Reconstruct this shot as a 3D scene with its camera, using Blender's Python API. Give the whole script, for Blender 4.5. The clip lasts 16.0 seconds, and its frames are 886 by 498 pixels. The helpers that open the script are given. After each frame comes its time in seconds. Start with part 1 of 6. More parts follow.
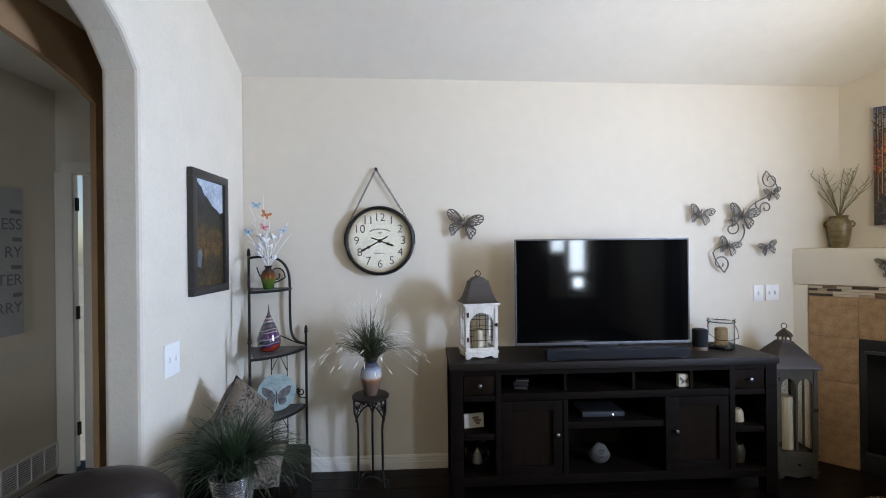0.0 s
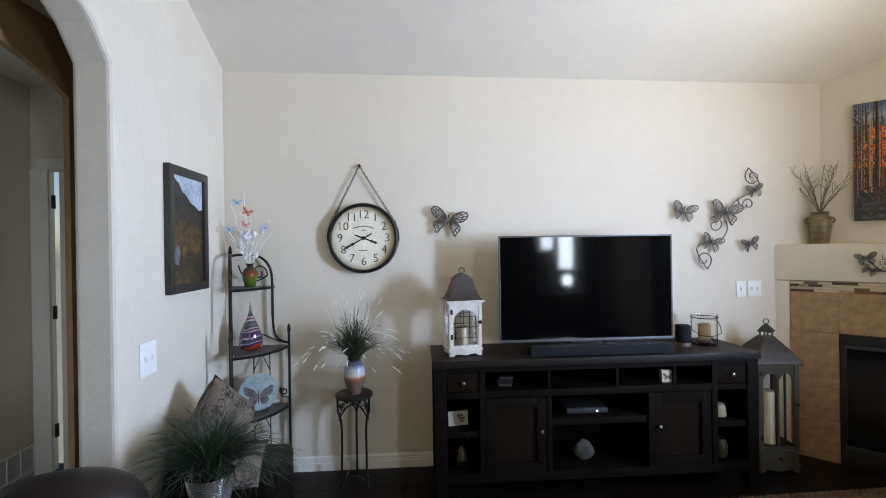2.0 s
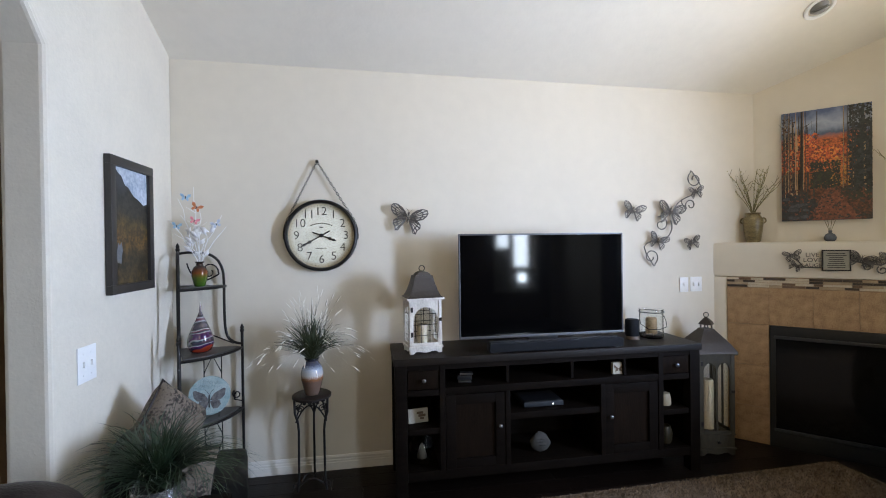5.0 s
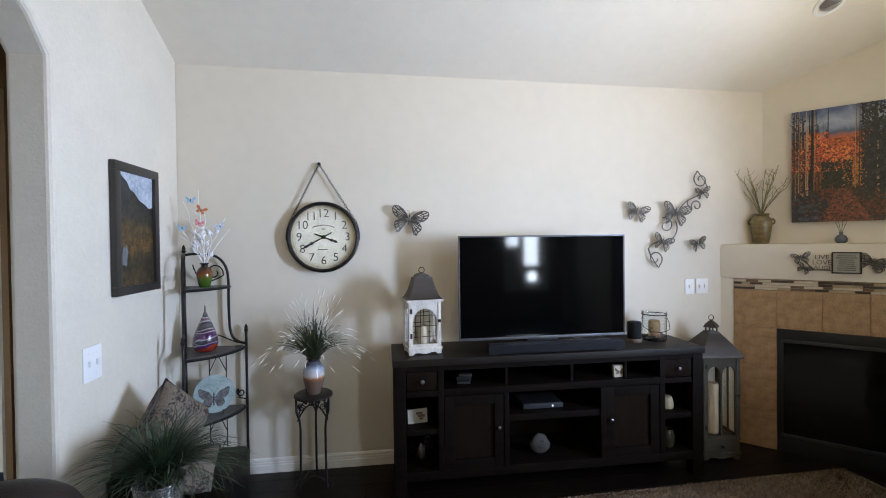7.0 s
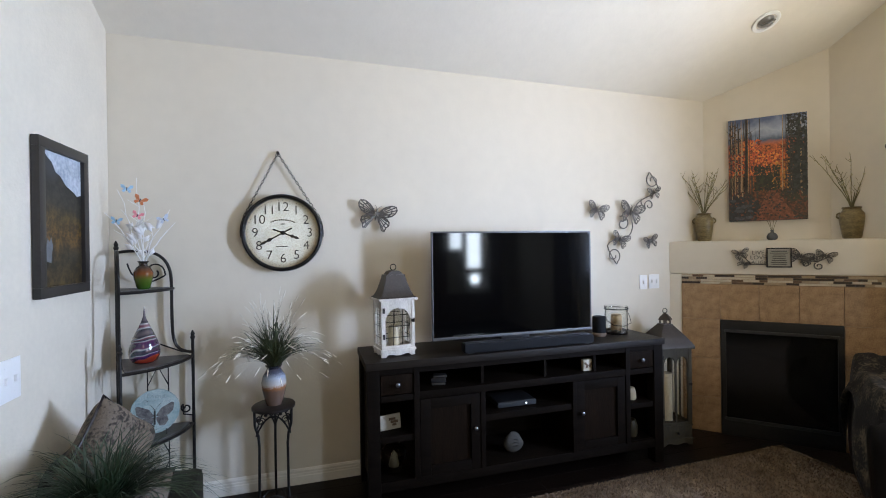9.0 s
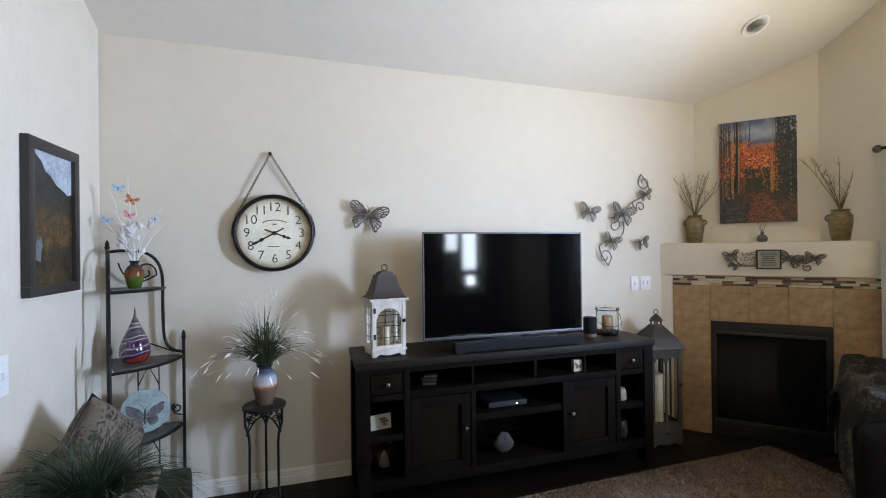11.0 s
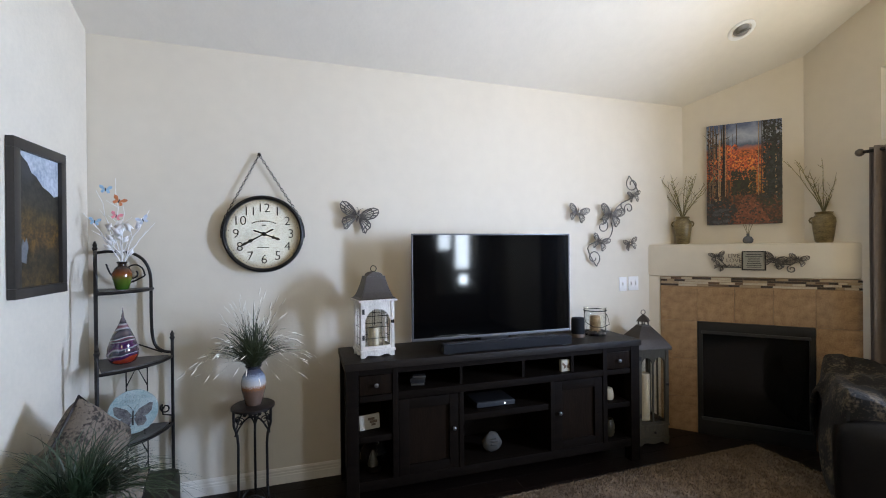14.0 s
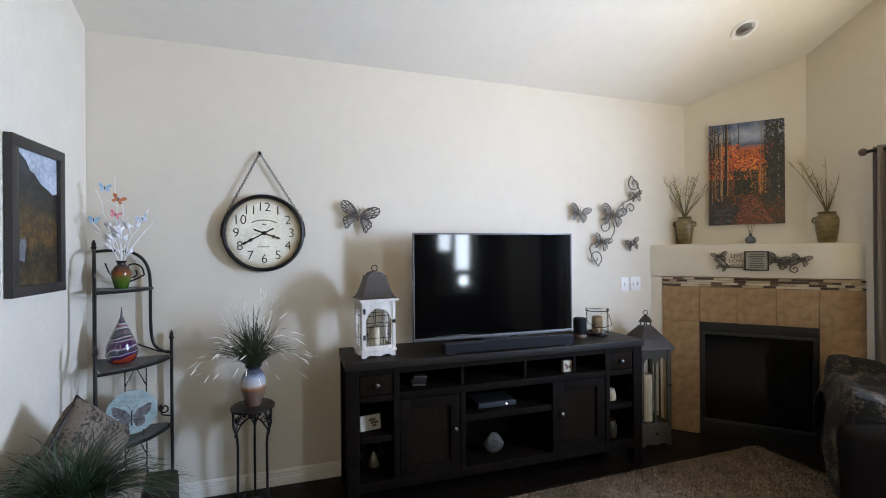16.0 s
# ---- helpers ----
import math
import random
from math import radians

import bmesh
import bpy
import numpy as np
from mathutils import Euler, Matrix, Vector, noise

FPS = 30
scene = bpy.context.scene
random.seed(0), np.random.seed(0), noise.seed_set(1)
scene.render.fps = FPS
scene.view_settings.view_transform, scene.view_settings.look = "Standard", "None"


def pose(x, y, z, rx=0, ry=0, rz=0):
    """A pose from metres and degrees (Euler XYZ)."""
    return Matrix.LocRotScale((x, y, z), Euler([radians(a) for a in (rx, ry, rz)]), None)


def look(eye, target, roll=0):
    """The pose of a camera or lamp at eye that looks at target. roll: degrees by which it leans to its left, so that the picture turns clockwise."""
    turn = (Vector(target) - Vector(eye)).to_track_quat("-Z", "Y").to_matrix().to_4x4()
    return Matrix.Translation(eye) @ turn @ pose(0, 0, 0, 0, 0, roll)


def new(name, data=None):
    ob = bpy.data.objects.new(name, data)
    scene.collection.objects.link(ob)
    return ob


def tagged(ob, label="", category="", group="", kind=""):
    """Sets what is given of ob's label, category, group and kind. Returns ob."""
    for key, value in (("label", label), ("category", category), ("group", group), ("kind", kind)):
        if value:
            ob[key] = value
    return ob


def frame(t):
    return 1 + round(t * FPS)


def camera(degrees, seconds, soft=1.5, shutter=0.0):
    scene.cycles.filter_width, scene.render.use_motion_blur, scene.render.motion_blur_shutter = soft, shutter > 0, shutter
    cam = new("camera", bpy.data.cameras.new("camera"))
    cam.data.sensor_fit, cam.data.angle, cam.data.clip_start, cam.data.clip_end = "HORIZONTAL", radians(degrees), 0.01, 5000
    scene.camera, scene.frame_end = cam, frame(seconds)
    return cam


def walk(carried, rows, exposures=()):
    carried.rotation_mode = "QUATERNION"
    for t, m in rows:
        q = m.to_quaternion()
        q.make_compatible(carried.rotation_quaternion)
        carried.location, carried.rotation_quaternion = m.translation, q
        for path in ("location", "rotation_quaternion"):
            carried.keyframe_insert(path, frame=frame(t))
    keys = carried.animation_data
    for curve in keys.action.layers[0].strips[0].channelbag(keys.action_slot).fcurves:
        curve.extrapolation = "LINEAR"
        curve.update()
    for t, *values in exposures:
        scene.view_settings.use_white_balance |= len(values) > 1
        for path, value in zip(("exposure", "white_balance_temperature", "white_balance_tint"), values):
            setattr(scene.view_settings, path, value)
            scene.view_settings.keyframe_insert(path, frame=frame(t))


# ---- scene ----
cam = camera(90, 16.0, soft=1.0)
PATH = [
    (0, (1.207, -3.064, 1.506), (1.298, -1.066, 1.507), -0.64),
    (0.5, (0.959, -2.995, 1.502), (1.159, -1.005, 1.504), -0.25),
    (1, (1.013, -2.944, 1.480), (1.452, -0.992, 1.480), -0.51),
    (1.5, (1.091, -3.003, 1.473), (1.525, -1.051, 1.476), -0.68),
    (2, (1.261, -3.050, 1.493), (1.387, -1.054, 1.489), -0.84),
    (2.5, (1.189, -3.035, 1.495), (1.307, -1.039, 1.490), -0.64),
    (3, (0.927, -2.904, 1.471), (1.254, -0.930, 1.473), -0.37),
    (3.5, (0.994, -2.898, 1.443), (1.430, -0.946, 1.453), -0.79),
    (4, (1.243, -3.057, 1.483), (1.554, -1.082, 1.472), -0.79),
    (6.5, (1.217, -3.036, 1.493), (1.563, -1.066, 1.477), -0.71),
    (7, (1.324, -3.076, 1.519), (1.583, -1.093, 1.492), -0.69),
    (7.5, (1.218, -3.045, 1.502), (1.500, -1.065, 1.483), -0.57),
    (8, (0.991, -2.908, 1.449), (1.394, -0.949, 1.462), -0.65),
    (8.5, (1.027, -2.907, 1.448), (1.519, -0.968, 1.458), -0.71),
    (9, (1.083, -2.917, 1.460), (1.652, -0.999, 1.456), -0.83),
    (11.5, (1.122, -2.943, 1.452), (1.706, -1.030, 1.457), -0.53),
    (12, (1.173, -2.972, 1.468), (1.778, -1.066, 1.464), -0.69),
    (12.5, (1.374, -3.096, 1.491), (1.887, -1.163, 1.473), -0.72),
    (13, (1.472, -3.136, 1.497), (1.911, -1.184, 1.484), -0.68),
    (13.5, (1.352, -3.098, 1.503), (1.817, -1.153, 1.482), -0.57),
    (14, (1.147, -2.971, 1.472), (1.748, -1.064, 1.467), -0.52),
    (14.5, (1.263, -3.052, 1.481), (1.826, -1.133, 1.471), -0.65),
    (15, (1.472, -3.118, 1.529), (1.820, -1.149, 1.503), -0.74),
    (15.5, (1.270, -3.054, 1.507), (1.683, -1.097, 1.490), -0.54),
    (16, (1.141, -2.950, 1.459), (1.744, -1.043, 1.461), -0.47),
]
walk(cam, [(t, look(eye, target, roll)) for t, eye, target, roll in PATH])

# ---- light ----
world = bpy.data.worlds.new("sky")
scene.world = world
world.use_nodes = True
wn = world.node_tree.nodes
sky = wn.new("ShaderNodeTexSky")
sky.sky_type = "NISHITA"
sky.sun_disc = False
sky.sun_elevation, sky.sun_rotation = radians(50), radians(200)
wn["Background"].inputs["Strength"].default_value = 0.12
world.node_tree.links.new(sky.outputs["Color"], wn["Background"].inputs["Color"])
sun = new("sun", bpy.data.lights.new("sun", "SUN"))
sun.data.energy, sun.data.angle, sun.data.color = 3.0, radians(0.6), (1.0, 0.95, 0.88)
sun.matrix_world = look((0, 0, 8), (0.25, 0.75, 0.0))


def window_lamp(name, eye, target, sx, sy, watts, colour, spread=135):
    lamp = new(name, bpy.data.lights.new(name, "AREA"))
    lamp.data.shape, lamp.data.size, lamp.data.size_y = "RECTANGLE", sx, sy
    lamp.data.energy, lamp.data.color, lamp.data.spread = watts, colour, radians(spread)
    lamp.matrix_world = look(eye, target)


window_lamp("patio_daylight", (4.84, -2.78, 1.55), (0.3, -1.0, 1.6), 0.30, 0.9, 98, (0.525, 0.67, 1.0), 108)
window_lamp("transom_daylight", (4.84, -2.60, 2.40), (0.5, -1.0, 1.75), 1.3, 0.40, 26, (0.60, 0.72, 1.0), 125)
window_lamp("ground_bounce", (4.84, -2.2, 1.0), (3.3, -1.5, 3.6), 1.6, 0.6, 27, (1.0, 0.91, 0.72), 110)
for nm, bx, bz, bw, bh, watts in (("back_daylight", 4.16, 1.52, 0.26, 0.92, 20), ("back_daylight_side", 3.79, 1.64, 0.22, 0.40, 6.5), ("back_daylight_low", 4.18, 0.84, 0.16, 0.18, 3.5)):
    window_lamp(nm, (bx, -5.95, bz), (2.0, 0.0, bz), bw, bh, watts, (0.74, 0.86, 1.0))
# Added warm fill, no source stands there; lifts the upper right and shadows.
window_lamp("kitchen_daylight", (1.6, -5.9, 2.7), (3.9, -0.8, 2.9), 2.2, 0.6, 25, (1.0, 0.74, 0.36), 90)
# Unseen lamp added at the hall's closed end to brighten its lower wall.
window_lamp("hall_daylight", (-0.62, -3.15, 1.0), (-1.22, -0.2, 0.75), 0.5, 0.9, 5.0, (0.75, 0.85, 1.0), 80)
scene.view_settings.exposure = -0.17

# ---- materials ----
MATS = {}


def mat(name, base, rough=0.6, metal=0.0, vary=0.12, scale=8.0, bump=0.0, bump_scale=60.0, stretch=(1, 1, 1), second=None, detail=4.0, spec=0.5, coat=0.0, island=0.0):
    """A node material: a base colour mottled at two scales, with relief."""
    if name in MATS:
        return MATS[name]
    m = bpy.data.materials.new(name)
    m.use_nodes = True
    nt = m.node_tree
    b = nt.nodes["Principled BSDF"]
    co = nt.nodes.new("ShaderNodeTexCoord")
    mp = nt.nodes.new("ShaderNodeMapping")
    mp.inputs["Scale"].default_value = stretch
    nt.links.new(co.outputs["Object"], mp.inputs["Vector"])
    n1 = nt.nodes.new("ShaderNodeTexNoise")
    n1.inputs["Scale"].default_value, n1.inputs["Detail"].default_value = scale, detail
    nt.links.new(mp.outputs["Vector"], n1.inputs["Vector"])
    n2 = nt.nodes.new("ShaderNodeTexNoise")
    n2.inputs["Scale"].default_value, n2.inputs["Detail"].default_value = scale * 7.3, 3.0
    nt.links.new(mp.outputs["Vector"], n2.inputs["Vector"])
    avg = nt.nodes.new("ShaderNodeMath")
    avg.operation = "MULTIPLY_ADD"
    avg.inputs[1].default_value = 0.45
    nt.links.new(n2.outputs["Fac"], avg.inputs[0])
    half = nt.nodes.new("ShaderNodeMath")
    half.operation = "MULTIPLY"
    half.inputs[1].default_value = 0.55
    nt.links.new(n1.outputs["Fac"], half.inputs[0])
    nt.links.new(half.outputs[0], avg.inputs[2])
    ramp = nt.nodes.new("ShaderNodeValToRGB")
    lo = second if second else tuple(c * (1 - vary) for c in base)
    hi = base if second else tuple(min(1.0, c * (1 + vary)) for c in base)
    ramp.color_ramp.elements[0].position, ramp.color_ramp.elements[1].position = 0.34, 0.66
    ramp.color_ramp.elements[0].color, ramp.color_ramp.elements[1].color = (*lo, 1), (*hi, 1)
    nt.links.new(avg.outputs[0], ramp.inputs["Fac"])
    out = ramp.outputs["Color"]
    if island:
        info = nt.nodes.new("ShaderNodeObjectInfo")
        hsv = nt.nodes.new("ShaderNodeHueSaturation")
        rng = nt.nodes.new("ShaderNodeMapRange")
        rng.inputs["To Min"].default_value, rng.inputs["To Max"].default_value = 1 - island, 1 + island
        nt.links.new(info.outputs["Random"], rng.inputs["Value"])
        nt.links.new(rng.outputs["Result"], hsv.inputs["Value"])
        nt.links.new(out, hsv.inputs["Color"])
        out = hsv.outputs["Color"]
    nt.links.new(out, b.inputs["Base Color"])
    b.inputs["Roughness"].default_value, b.inputs["Metallic"].default_value = rough, metal
    b.inputs["Specular IOR Level"].default_value, b.inputs["Coat Weight"].default_value = spec, coat
    if bump:
        n3 = nt.nodes.new("ShaderNodeTexNoise")
        n3.inputs["Scale"].default_value, n3.inputs["Detail"].default_value = bump_scale, 3.0
        nt.links.new(mp.outputs["Vector"], n3.inputs["Vector"])
        bp = nt.nodes.new("ShaderNodeBump")
        bp.inputs["Strength"].default_value, bp.inputs["Distance"].default_value = bump, 0.004
        nt.links.new(n3.outputs["Fac"], bp.inputs["Height"])
        nt.links.new(bp.outputs["Normal"], b.inputs["Normal"])
    MATS[name] = m
    return m


def glass_mat(name, tint=(1, 1, 1), rough=0.0, ior=1.45):
    m = bpy.data.materials.new(name)
    m.use_nodes = True
    nt = m.node_tree
    b = nt.nodes["Principled BSDF"]
    b.inputs["Base Color"].default_value = (*tint, 1)
    b.inputs["Roughness"].default_value, b.inputs["Transmission Weight"].default_value, b.inputs["IOR"].default_value = rough, 1.0, ior
    MATS[name] = m
    return m


def glow_mat(name, colour, strength):
    m = bpy.data.materials.new(name)
    m.use_nodes = True
    b = m.node_tree.nodes["Principled BSDF"]
    b.inputs["Emission Color"].default_value, b.inputs["Emission Strength"].default_value = (*colour, 1), strength
    return m


WALL = mat("wall_paint", (0.645, 0.585, 0.475), 0.75, vary=0.03, scale=1.6, bump=0.10, bump_scale=55)
WALL_TEX = mat("wall_textured_paint", (0.645, 0.585, 0.475), 0.8, vary=0.04, scale=5, bump=0.28, bump_scale=75)
CEIL = mat("ceiling_paint", (0.70, 0.65, 0.56), 0.85, vary=0.03, scale=2.0, bump=0.25, bump_scale=45)
TRIM = mat("trim_white", (0.72, 0.68, 0.60), 0.45, vary=0.04, scale=6, bump=0.1)
FLOORWOOD = mat("floor_dark_wood", (0.0065, 0.0038, 0.0028), 0.36, vary=0.35, scale=3.5, bump=0.25, bump_scale=14, stretch=(1, 9, 1), island=0.25, spec=0.16)
JOINT = mat("floor_joint", (0.012, 0.008, 0.006), 0.8, vary=0.2)
DARKWOOD = mat("dark_stained_wood", (0.0054, 0.0036, 0.0025), 0.55, vary=0.4, scale=4, bump=0.3, bump_scale=20, stretch=(1, 6, 8), spec=0.05)
PANELWOOD = mat("door_panel_wood", (0.0080, 0.0046, 0.0026), 0.55, vary=0.45, scale=4, bump=0.3, bump_scale=18, stretch=(9, 6, 1), spec=0.05)
TOPWOOD = mat("console_top_wood", (0.010, 0.007, 0.005), 0.48, vary=0.4, scale=4, bump=0.3, bump_scale=18, stretch=(1, 9, 4), spec=0.2)
IRON = mat("black_iron", (0.018, 0.016, 0.015), 0.45, 0.6, vary=0.3, scale=30, bump=0.2, bump_scale=120)
PEWTER = mat("pewter_metal", (0.125, 0.110, 0.095), 0.48, 0.55, vary=0.35, scale=40, bump=0.2, bump_scale=150)
STEEL = mat("brushed_steel", (0.17, 0.17, 0.175), 0.36, 0.95, vary=0.15, scale=30)
BLACKPLASTIC = mat("black_plastic", (0.012, 0.012, 0.013), 0.35, vary=0.2, scale=20)
SCREEN = mat("tv_screen", (0.0015, 0.0015, 0.0017), 0.06, vary=0.05, scale=2, spec=0.32)
BARCLOTH = mat("speaker_cloth", (0.006, 0.007, 0.009), 0.75, spec=0.2, vary=0.3, scale=90, bump=0.5, bump_scale=400)
WHITEWOOD = mat("distressed_white_wood", (0.66, 0.62, 0.55), 0.6, vary=0.2, scale=9, bump=0.4, bump_scale=40, second=(0.40, 0.36, 0.30), stretch=(3, 3, 1))
GREYWOOD = mat("weathered_grey_wood", (0.060, 0.052, 0.033), 0.65, spec=0.3, vary=0.25, scale=10, bump=0.5, bump_scale=40, second=(0.035, 0.031, 0.025), stretch=(4, 4, 1))
ROOFMETAL = mat("lantern_roof_metal", (0.036, 0.027, 0.020), 0.48, 0.4, vary=0.25, scale=12, bump=0.2)
GLASS = glass_mat("clear_glass", (0.97, 0.98, 0.97))
CANDLE = mat("ivory_wax", (0.29, 0.24, 0.155), 0.5, vary=0.06, scale=7)
CANDLEBROWN = mat("brown_wax", (0.20, 0.10, 0.045), 0.5, vary=0.25, scale=12, second=(0.55, 0.40, 0.22))
WHITEPLASTIC = mat("white_plastic", (0.78, 0.77, 0.74), 0.3, vary=0.02, scale=5)
BLADE = mat("grass_blade_green", (0.040, 0.068, 0.030), 0.42, vary=0.5, scale=18, second=(0.010, 0.022, 0.011))
BLADE2 = mat("sage_blade_green", (0.070, 0.085, 0.040), 0.45, vary=0.5, scale=18, second=(0.018, 0.024, 0.012))
SEED = mat("cream_seed_head", (0.66, 0.62, 0.53), 0.7, vary=0.15, scale=30)
TWIG = mat("brown_twig", (0.15, 0.13, 0.055), 0.7, vary=0.35, scale=30)
TWIGWHITE = mat("white_twig", (0.78, 0.77, 0.74), 0.6, vary=0.06, scale=30)
TILE = mat("travertine_tile", (0.43, 0.275, 0.145), 0.5, vary=0.2, scale=19, bump=0.2, bump_scale=30, second=(0.21, 0.120, 0.055), island=0.06, detail=7)
GROUT = mat("grout", (0.36, 0.24, 0.135), 0.9, vary=0.1, scale=30)
BLACKMETAL = mat("black_firebox_metal", (0.012, 0.012, 0.012), 0.5, 0.3, vary=0.25, scale=15)
SMOKEGLASS = mat("smoked_glass", (0.006, 0.006, 0.006), 0.08, vary=0.1, scale=3)
LEATHER = mat("dark_brown_leather", (0.014, 0.009, 0.008), 0.42, spec=0.3, vary=0.25, scale=12, bump=0.4, bump_scale=130)
BLACKLEATHER = mat("black_leather", (0.005, 0.0043, 0.004), 0.45, spec=0.2, vary=0.25, scale=12, bump=0.3, bump_scale=110)


def damask(name, dark, light, scale):
    """A woven fabric with a blotched two-tone floral pattern."""
    m = mat(name, light, 0.85, vary=0.2, scale=scale, bump=0.5, bump_scale=90, second=dark)
    r = [n for n in m.node_tree.nodes if n.type == "VALTORGB"][0]
    r.color_ramp.elements[0].position, r.color_ramp.elements[1].position = 0.46, 0.56
    return m


PILLOW = damask("brown_floral_fabric", (0.022, 0.016, 0.012), (0.15, 0.118, 0.088), 11)
for nd in PILLOW.node_tree.nodes:
    if nd.type == "VALTORGB":
        nd.color_ramp.elements[0].position, nd.color_ramp.elements[1].position = 0.41, 0.50
THROW = damask("dark_plush_throw", (0.0045, 0.0038, 0.003), (0.110, 0.086, 0.055), 9)
for nd in THROW.node_tree.nodes:
    if nd.type == "VALTORGB":
        nd.color_ramp.elements[0].position, nd.color_ramp.elements[1].position = 0.49, 0.62
SHAG = mat("shag_fibre", (0.23, 0.165, 0.11), 0.95, vary=0.3, scale=5, second=(0.12, 0.082, 0.052))
CURTAIN = mat("taupe_curtain", (0.19, 0.155, 0.13), 0.8, vary=0.12, scale=20, bump=0.3, bump_scale=200)

# ---- mesh helpers ----


def box(bm, x0, x1, y0, y1, z0, z1, bevel=0.0):
    g = bmesh.ops.create_cube(bm, size=1.0)
    for v in g["verts"]:
        v.co = Vector(((x0 + x1) / 2 + v.co.x * (x1 - x0), (y0 + y1) / 2 + v.co.y * (y1 - y0), (z0 + z1) / 2 + v.co.z * (z1 - z0)))
    if bevel:
        edges = list({e for v in g["verts"] for e in v.link_edges})
        bmesh.ops.bevel(bm, geom=edges, offset=bevel, segments=2, profile=0.7, affect="EDGES")


def lathe(bm, prof, n=28, at=(0, 0, 0), squash=1.0):
    rings = []
    for r, z in prof:
        rings.append([bm.verts.new((at[0] + max(r, 1e-4) * math.cos(2 * math.pi * i / n), at[1] + squash * max(r, 1e-4) * math.sin(2 * math.pi * i / n), at[2] + z)) for i in range(n)])
    for a, b in zip(rings, rings[1:]):
        for i in range(n):
            bm.faces.new((a[i], a[(i + 1) % n], b[(i + 1) % n], b[i]))
    bm.faces.new(rings[0][::-1])
    bm.faces.new(rings[-1])


def tube(bm, pts, r, n=6, r1=None, closed=False):
    pts = [Vector(p) for p in pts]
    rings = []
    ref = Vector((0.13, 0.31, 0.94)).normalized()
    for i, p in enumerate(pts):
        a = pts[i - 1] if (i or closed) else p
        b = pts[(i + 1) % len(pts)] if (i < len(pts) - 1 or closed) else p
        d = (b - a).normalized()
        u = d.cross(ref)
        if u.length < 0.05:
            u = d.cross(Vector((1, 0, 0)))
        u.normalize()
        w = d.cross(u)
        rad = r if r1 is None else r + (r1 - r) * i / max(1, len(pts) - 1)
        rings.append([bm.verts.new(p + rad * (math.cos(2 * math.pi * k / n) * u + math.sin(2 * math.pi * k / n) * w)) for k in range(n)])
    pairs = list(zip(rings, rings[1:]))
    if closed:
        pairs.append((rings[-1], rings[0]))
    for a, b in pairs:
        for k in range(n):
            bm.faces.new((a[k], a[(k + 1) % n], b[(k + 1) % n], b[k]))
    if not closed:
        bm.faces.new(rings[0][::-1])
        bm.faces.new(rings[-1])


def arc(cx, cz, r, a0, a1, n=10, y=0.0):
    return [(cx + r * math.cos(radians(a0 + (a1 - a0) * i / n)), y, cz + r * math.sin(radians(a0 + (a1 - a0) * i / n))) for i in range(n + 1)]


def spiral(cx, cz, r0, r1, a0, turns, n=26, y=0.0):
    out = []
    for i in range(n + 1):
        k = i / n
        a = radians(a0 + 360 * turns * k)
        r = r0 + (r1 - r0) * k
        out.append((cx + r * math.cos(a), y, cz + r * math.sin(a)))
    return out


def smooth(pts, n=5):
    """A rounded line through the given points."""
    p = [Vector(q) for q in pts]
    out = []
    for i in range(len(p) - 1):
        a, b, c, d = p[max(0, i - 1)], p[i], p[i + 1], p[min(len(p) - 1, i + 2)]
        for k in range(n):
            t = k / n
            out.append(0.5 * (2 * b + (c - a) * t + (2 * a - 5 * b + 4 * c - d) * t * t + (3 * b - a - 3 * c + d) * t ** 3))
    return out + [p[-1]]


def prism(bm, poly, depth, axis="y", start=0.0):
    """A polygon in two axes, drawn out along the third."""
    def put(p, d):
        if axis == "y":
            return (p[0], d, p[1])
        if axis == "x":
            return (d, p[0], p[1])
        return (p[0], p[1], d)
    a = [bm.verts.new(put(p, start)) for p in poly]
    b = [bm.verts.new(put(p, start + depth)) for p in poly]
    bm.faces.new(a)
    bm.faces.new(b[::-1])
    for i in range(len(poly)):
        j = (i + 1) % len(poly)
        bm.faces.new((a[i], b[i], b[j], a[j]))


def mesh_from(name, bm, material, smooth=False):
    bmesh.ops.recalc_face_normals(bm, faces=bm.faces)
    me = bpy.data.meshes.new(name)
    bm.to_mesh(me)
    bm.free()
    me.materials.append(material)
    if smooth:
        me.polygons.foreach_set("use_smooth", [True] * len(me.polygons))
        me.set_sharp_from_angle(angle=radians(40))
    return me


def part(name, bm, material, parent, label="", smooth=True):
    ob = new(name, mesh_from(name, bm, material, smooth))
    ob.parent = parent
    if label:
        tagged(ob, label)
    return ob


def thing(name, m, label, category, group="", kind=""):
    ob = new(name)
    ob.empty_display_size = 0.1
    ob.matrix_world = m
    return tagged(ob, label, category, group, kind)


def solid(name, bm, material, label, category, kind="", m=None, group="", smooth=False):
    ob = new(name, mesh_from(name, bm, material, smooth))
    if m is not None:
        ob.matrix_world = m
    return tagged(ob, label, category, group, kind)


def B():
    return bmesh.new()


def one_box(*a, **k):
    bm = bmesh.new()
    box(bm, *a, **k)
    return bm


